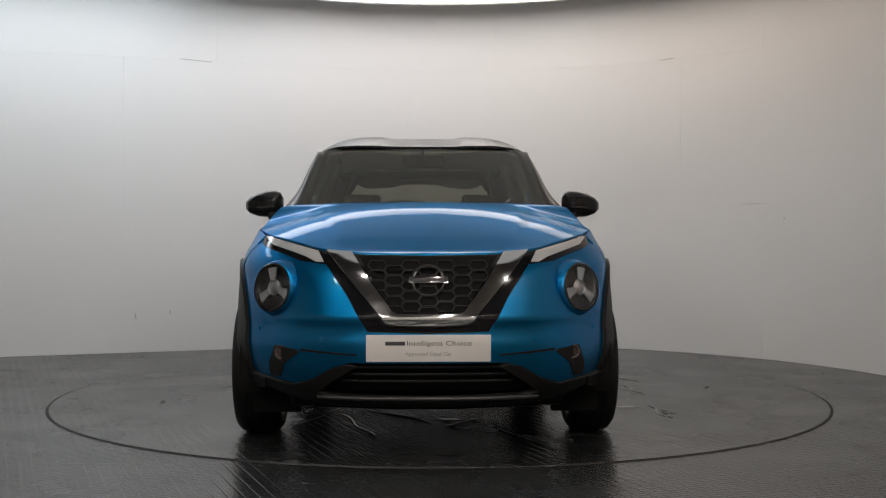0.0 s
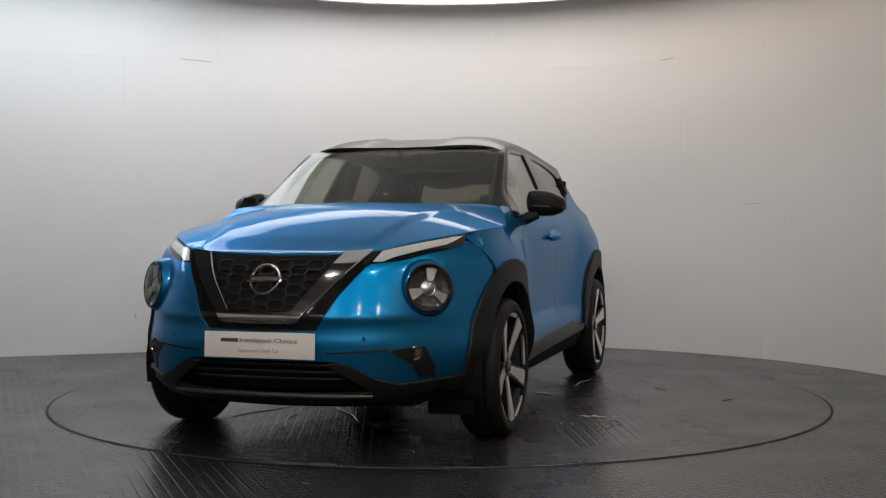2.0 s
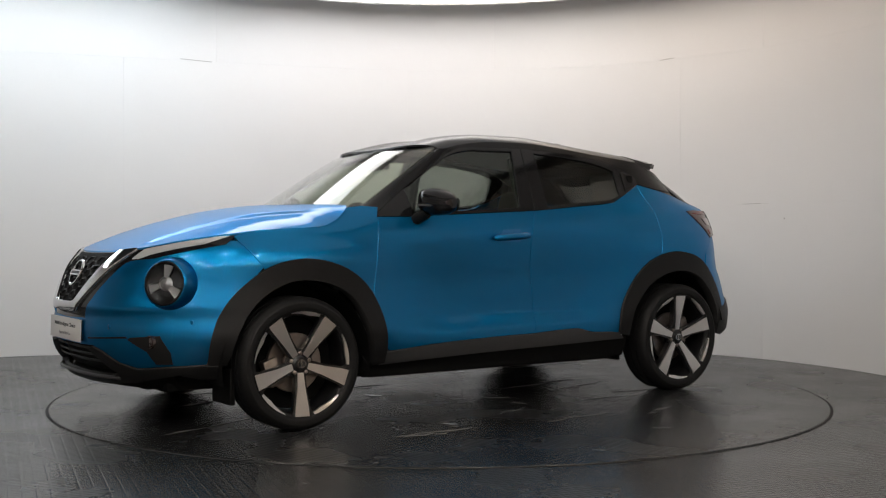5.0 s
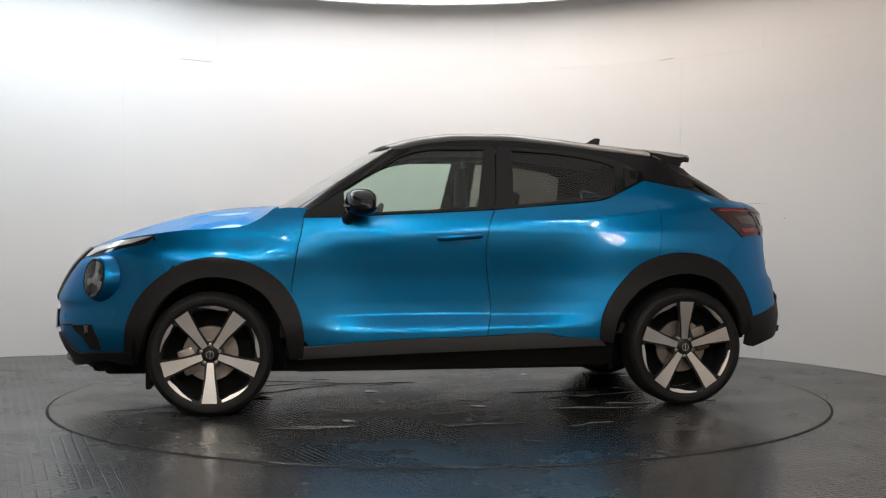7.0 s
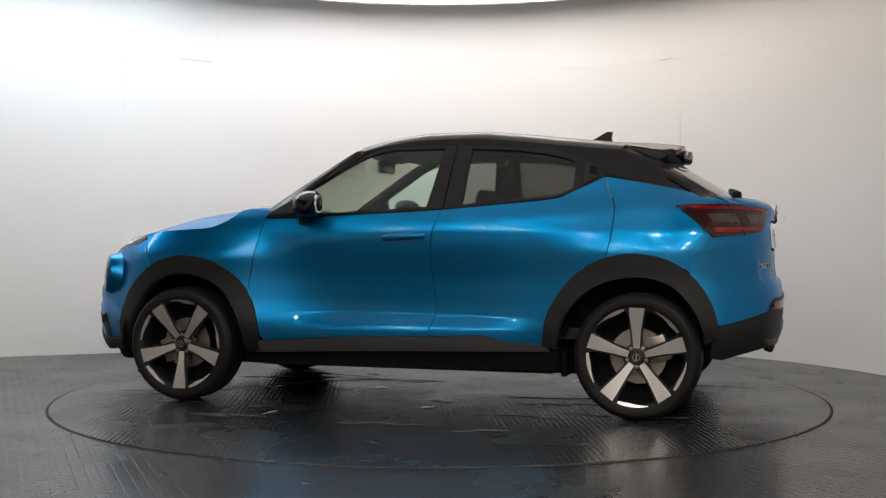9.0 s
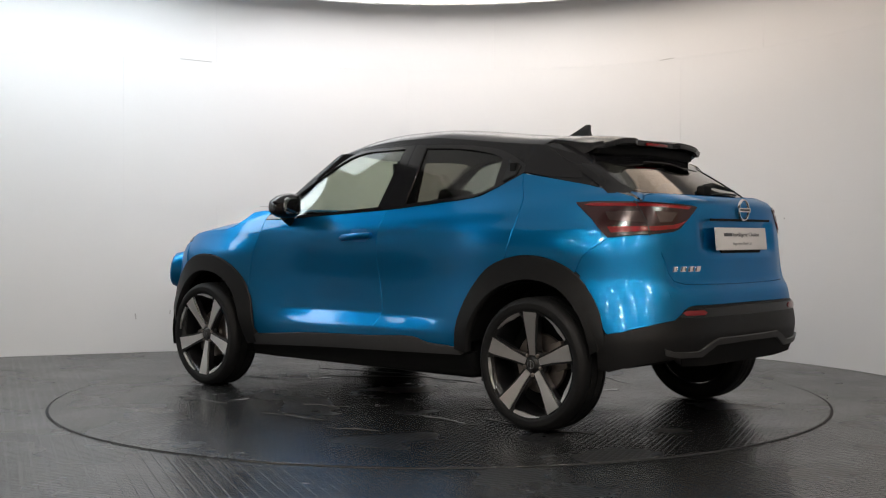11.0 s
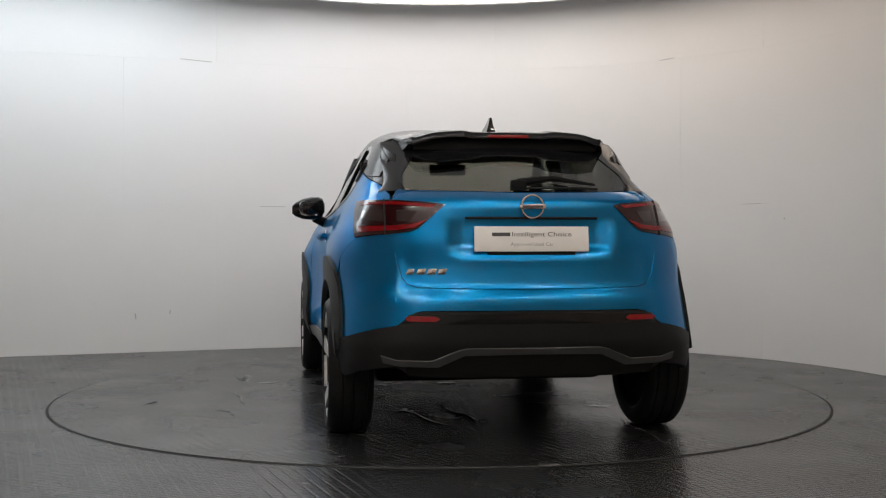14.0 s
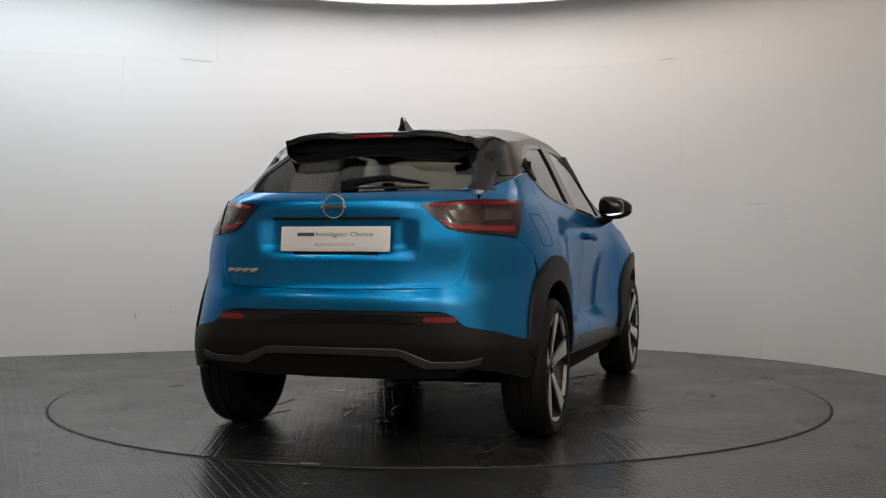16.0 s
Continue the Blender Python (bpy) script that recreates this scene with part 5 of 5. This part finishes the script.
dashboard = part("dashboard", dash, DASH, car, "dark dashboard")
box_ = box(bmesh.new(), (0.40, -0.12, 0.95), (0.43, 0.12, 1.10), 0.01, 2)
part("display", box_, GLOSSBLACK, dashboard, "black centre display")
# right-hand drive steering wheel
wm = Matrix.Translation((0.36, -0.36, 1.0)) @ pose(0, 0, 0, 0, 66, 0)
sw = part("steering_wheel", lathe(bmesh.new(), [(0.175 + 0.015 * math.cos(a), 0.015 * math.sin(a)) for a in [2 * math.pi * i / 10 for i in range(10)]], wm, 36, True), DASH, car, "dark steering wheel")
bm = bmesh.new()
box(bm, (-0.06, -0.07, -0.02), (0.06, 0.07, 0.02), 0.015, 2, wm)
box(bm, (-0.015, -0.17, -0.01), (0.02, 0.17, 0.01), 0.004, 1, wm)
part("hub", bm, DASH, sw)


def seat(x, y, w, name, back=0.70):
    bm = bmesh.new()
    box(bm, (x - 0.10, y - w / 2, 0.52), (x + 0.42, y + w / 2, 0.68), 0.05, 3)
    st = part(name, bm, FABRIC, car, "dark fabric seat")
    bm = bmesh.new()
    tilt = Matrix.Translation((x - 0.10, y, 0.62)) @ pose(0, 0, 0, 0, -18, 0)
    box(bm, (-0.07, -w / 2, 0), (0.05, w / 2, back - 0.06), 0.05, 3, tilt)
    part("backrest", bm, FABRIC, st)
    heads = [0] if w < 0.7 else [-0.40, 0.0, 0.40]
    for hy in heads:
        bm = bmesh.new()
        box(bm, (-0.045, hy - 0.12, back - 0.02), (0.045, hy + 0.12, back + 0.13), 0.035, 3, tilt)
        box(bm, (-0.008, hy - 0.05, back - 0.09), (0.008, hy - 0.038, back), 0, 1, tilt)
        box(bm, (-0.008, hy + 0.038, back - 0.09), (0.008, hy + 0.05, back), 0, 1, tilt)
        part("headrest", bm, FABRIC, st)
    return st


seat(-0.12, 0.38, 0.46, "front_seat", 0.50)
seat(-0.12, -0.38, 0.46, "front_seat", 0.50)
seat(-0.92, 0.0, 1.22, "rear_bench", 0.44)
bm = box(bmesh.new(), (-0.02, -0.12, -0.035), (0.02, 0.12, 0.035), 0.015, 3, Matrix.Translation((0.36, 0, 1.385)))
tube(bm, [(0.36, 0, 1.40), (0.40, 0, 1.45)], 0.012, 8)
part("rear_view_mirror", bm, GLOSSBLACK, car, "black rear-view mirror")
bm = box(bmesh.new(), (0.25, -0.07, 1.415), (0.39, 0.07, 1.455), 0.015, 2)
part("camera_housing", bm, DASH, car)
for s in LR:
    bm = bmesh.new()
    tube(bm, [(-0.26, 0.53 * s, 1.42), (-0.27, 0.64 * s, 1.10), (-0.25, 0.67 * s, 0.6)], [0.04, 0.045, 0.05], 8)
    part("pillar_lining", bm, DASH, car)
    bm = bmesh.new()
    box(bm, (-0.9, 0.74, 0.42), (0.85, 0.76, 1.07), 0.005)
    for v in bm.verts:
        v.co.y *= s
    part("door_lining", bm, DASH, car)

# --- wheels
TR, RR = 0.330, 0.262


def wheel_at(x, s, name="wheel"):
    w = new(name)
    w.parent = car
    w["label"] = "five-spoke two-tone alloy wheel"
    # wheel space: z outwards
    w.matrix_basis = Matrix.Translation((x, (0.905 if x > 0 else 0.876) * s, TR)) @ (pose(0, 0, 0, -90, 0, 0) if s > 0 else pose(0, 0, 0, 90, 0, 0)) @ pose(0, 0, 0, 0, 0, 180 if (x > 0) != (s > 0) else 0)
    I = Matrix()
    prof = [(0.250, -0.205), (0.275, -0.215), (0.300, -0.210), (0.318, -0.196), (0.328, -0.180)]
    for g0 in (-0.165, -0.115, -0.065):
        prof += [(TR, g0 - 0.018), (TR, g0 - 0.004), (TR - 0.007, g0 - 0.003), (TR - 0.007, g0 + 0.003), (TR, g0 + 0.004), (TR, g0 + 0.018)]
    prof += [(0.328, -0.032), (0.320, -0.016), (0.304, -0.002), (0.300, 0.0005), (0.296, 0.0), (0.282, 0.001), (0.270, -0.002), (0.264, -0.008), (0.250, -0.012)]
    tyre = part("tyre", lathe(bmesh.new(), prof, I, 80), RUBBER, w, "black road tyre")
    rim = part("rim", lathe(bmesh.new(), [(0.262, -0.006), (0.264, -0.010), (0.262, -0.016), (0.252, -0.022), (0.238, -0.05), (0.232, -0.12), (0.240, -0.20), (0.250, -0.205)], I, 64), DARKALLOY, w, "gloss black wheel rim")
    part("brake_disc", lathe(bmesh.new(), [(0.07, -0.10), (0.145, -0.10), (0.148, -0.104), (0.148, -0.12), (0.07, -0.12), (0.06, -0.09)], I, 48), STEEL, w, "steel brake disc")
    bm = box(bmesh.new(), (0.08, -0.07, -0.15), (0.165, 0.07, -0.085), 0.015, 2, Matrix.Rotation(radians(20), 4, "Z"))
    part("caliper", bm, STEEL, w)
    part("barrel_back", lathe(bmesh.new(), [(0.236, -0.17), (0.09, -0.172), (0.001, -0.172)], I, 40), MATTE, w)
    for k in range(5):
        m = Matrix.Rotation(radians(90 + 72 * k), 4, "Z")
        # dark spoke body
        bm = bmesh.new()
        body = [(0.03, -0.030, -0.040), (0.12, -0.032, -0.030), (0.225, -0.048, -0.016), (0.252, -0.062, -0.014), (0.252, 0.070, -0.014), (0.225, 0.046, -0.016), (0.12, 0.032, -0.030), (0.03, 0.030, -0.040)]
        a = [bm.verts.new(m @ Vector(p)) for p in body]
        b = [bm.verts.new(m @ Vector((p[0], p[1] * 0.8, p[2] - 0.045))) for p in body]
        bm.faces.new(a)
        bm.faces.new(b)
        for i in range(8):
            bm.faces.new((a[i], a[(i + 1) % 8], b[(i + 1) % 8], b[i]))
        spoke = part("spoke", bm, DARKALLOY, w, "", 30)
        # machined faces: the spoke blade, broad at the rim
        bm = bmesh.new()
        blade = [(0.045, -0.016, -0.033), (0.13, -0.023, -0.022), (0.215, -0.037, -0.010), (0.2555, -0.044, -0.006), (0.258, 0.036, -0.006), (0.218, 0.034, -0.010), (0.13, 0.023, -0.022), (0.045, 0.016, -0.033)]
        a = [bm.verts.new(m @ Vector(p)) for p in blade]
        b = [bm.verts.new(m @ Vector((p[0], p[1] * 0.95, p[2] - 0.012))) for p in blade]
        bm.faces.new((a[0], a[1], a[6], a[7]))
        bm.faces.new((a[1], a[2], a[5], a[6]))
        bm.faces.new((a[2], a[3], a[4], a[5]))
        for i in range(8):
            bm.faces.new((a[i], a[(i + 1) % 8], b[(i + 1) % 8], b[i]))
        part("blade", bm, ALLOY, spoke, "machined silver spoke face", 20)
        # thin machined edge between spokes
        bm = bmesh.new()
        rows = []
        for i in range(7):
            a0 = radians(14 + 36 * i / 6)
            ri = 0.238 + 0.0042 * abs(i - 2)
            rows.append([bm.verts.new(m @ Vector((r_ * math.cos(a0), r_ * math.sin(a0), zz))) for r_, zz in ((ri, -0.010), (0.259, -0.006), (0.259, -0.016), (ri, -0.022))])
        for r0, r1 in zip(rows, rows[1:]):
            for q in range(4):
                bm.faces.new((r0[q], r0[(q + 1) % 4], r1[(q + 1) % 4], r1[q]))
        bm.faces.new(rows[0])
        bm.faces.new(rows[-1])
        part("edge_segment", bm, ALLOY, spoke, "machined silver edge", 30)
        part("wheel_nut", lathe(bmesh.new(), [(0.010, -0.05), (0.010, -0.032), (0.006, -0.030), (0.001, -0.030)], Matrix.Rotation(radians(126 + 72 * k), 4, "Z") @ Matrix.Translation((0.052, 0, 0)), 10), STEEL, w)
    hub = part("hub_face", lathe(bmesh.new(), [(0.075, -0.06), (0.072, -0.045), (0.04, -0.038), (0.030, -0.030), (0.028, -0.024), (0.001, -0.022)], I, 32), DARKALLOY, w)
    part("cap_ring", lathe(bmesh.new(), [(0.017, -0.023), (0.0175, -0.0205), (0.021, -0.0205), (0.0215, -0.024)], I, 24), CHROME, hub)
    part("cap_bar", box(bmesh.new(), (-0.02, -0.004, -0.023), (0.02, 0.004, -0.020), 0.001, 1, Matrix.Rotation(radians(90), 4, "Z")), CHROME, hub)
    return w


for x in (AX, -AX):
    for s in LR:
        wheel_at(x, s)


# ---------------------------------------------------------------- what moves
def turn(t):
    """Degrees the turntable has turned at t seconds."""
    early = table([(0.0, 0.0), (0.5, 2.73), (1.0, 7.05), (1.5, 12.73), (2.0, 19.06), (2.5, 25.40)])
    return -(early(t) if t < 2.0 else 19.06 + 12.814 * (t - 2.0))


def motions():
    seat_ = pose(-0.1085, -0.0273, 0.004, 0, 0, -88.40)
    ts = [0.0, 0.25, 0.5, 0.75, 1.0, 1.25, 1.5, 1.75, 2.0] + [2.5 + 0.5 * i for i in range(28)]
    walk(turntable, [(t, pose(0, 0, 0, 0, 0, turn(t))) for t in ts])
    walk(car, [(t, pose(0, 0, 0, 0, 0, turn(t)) @ seat_) for t in ts])


motions()
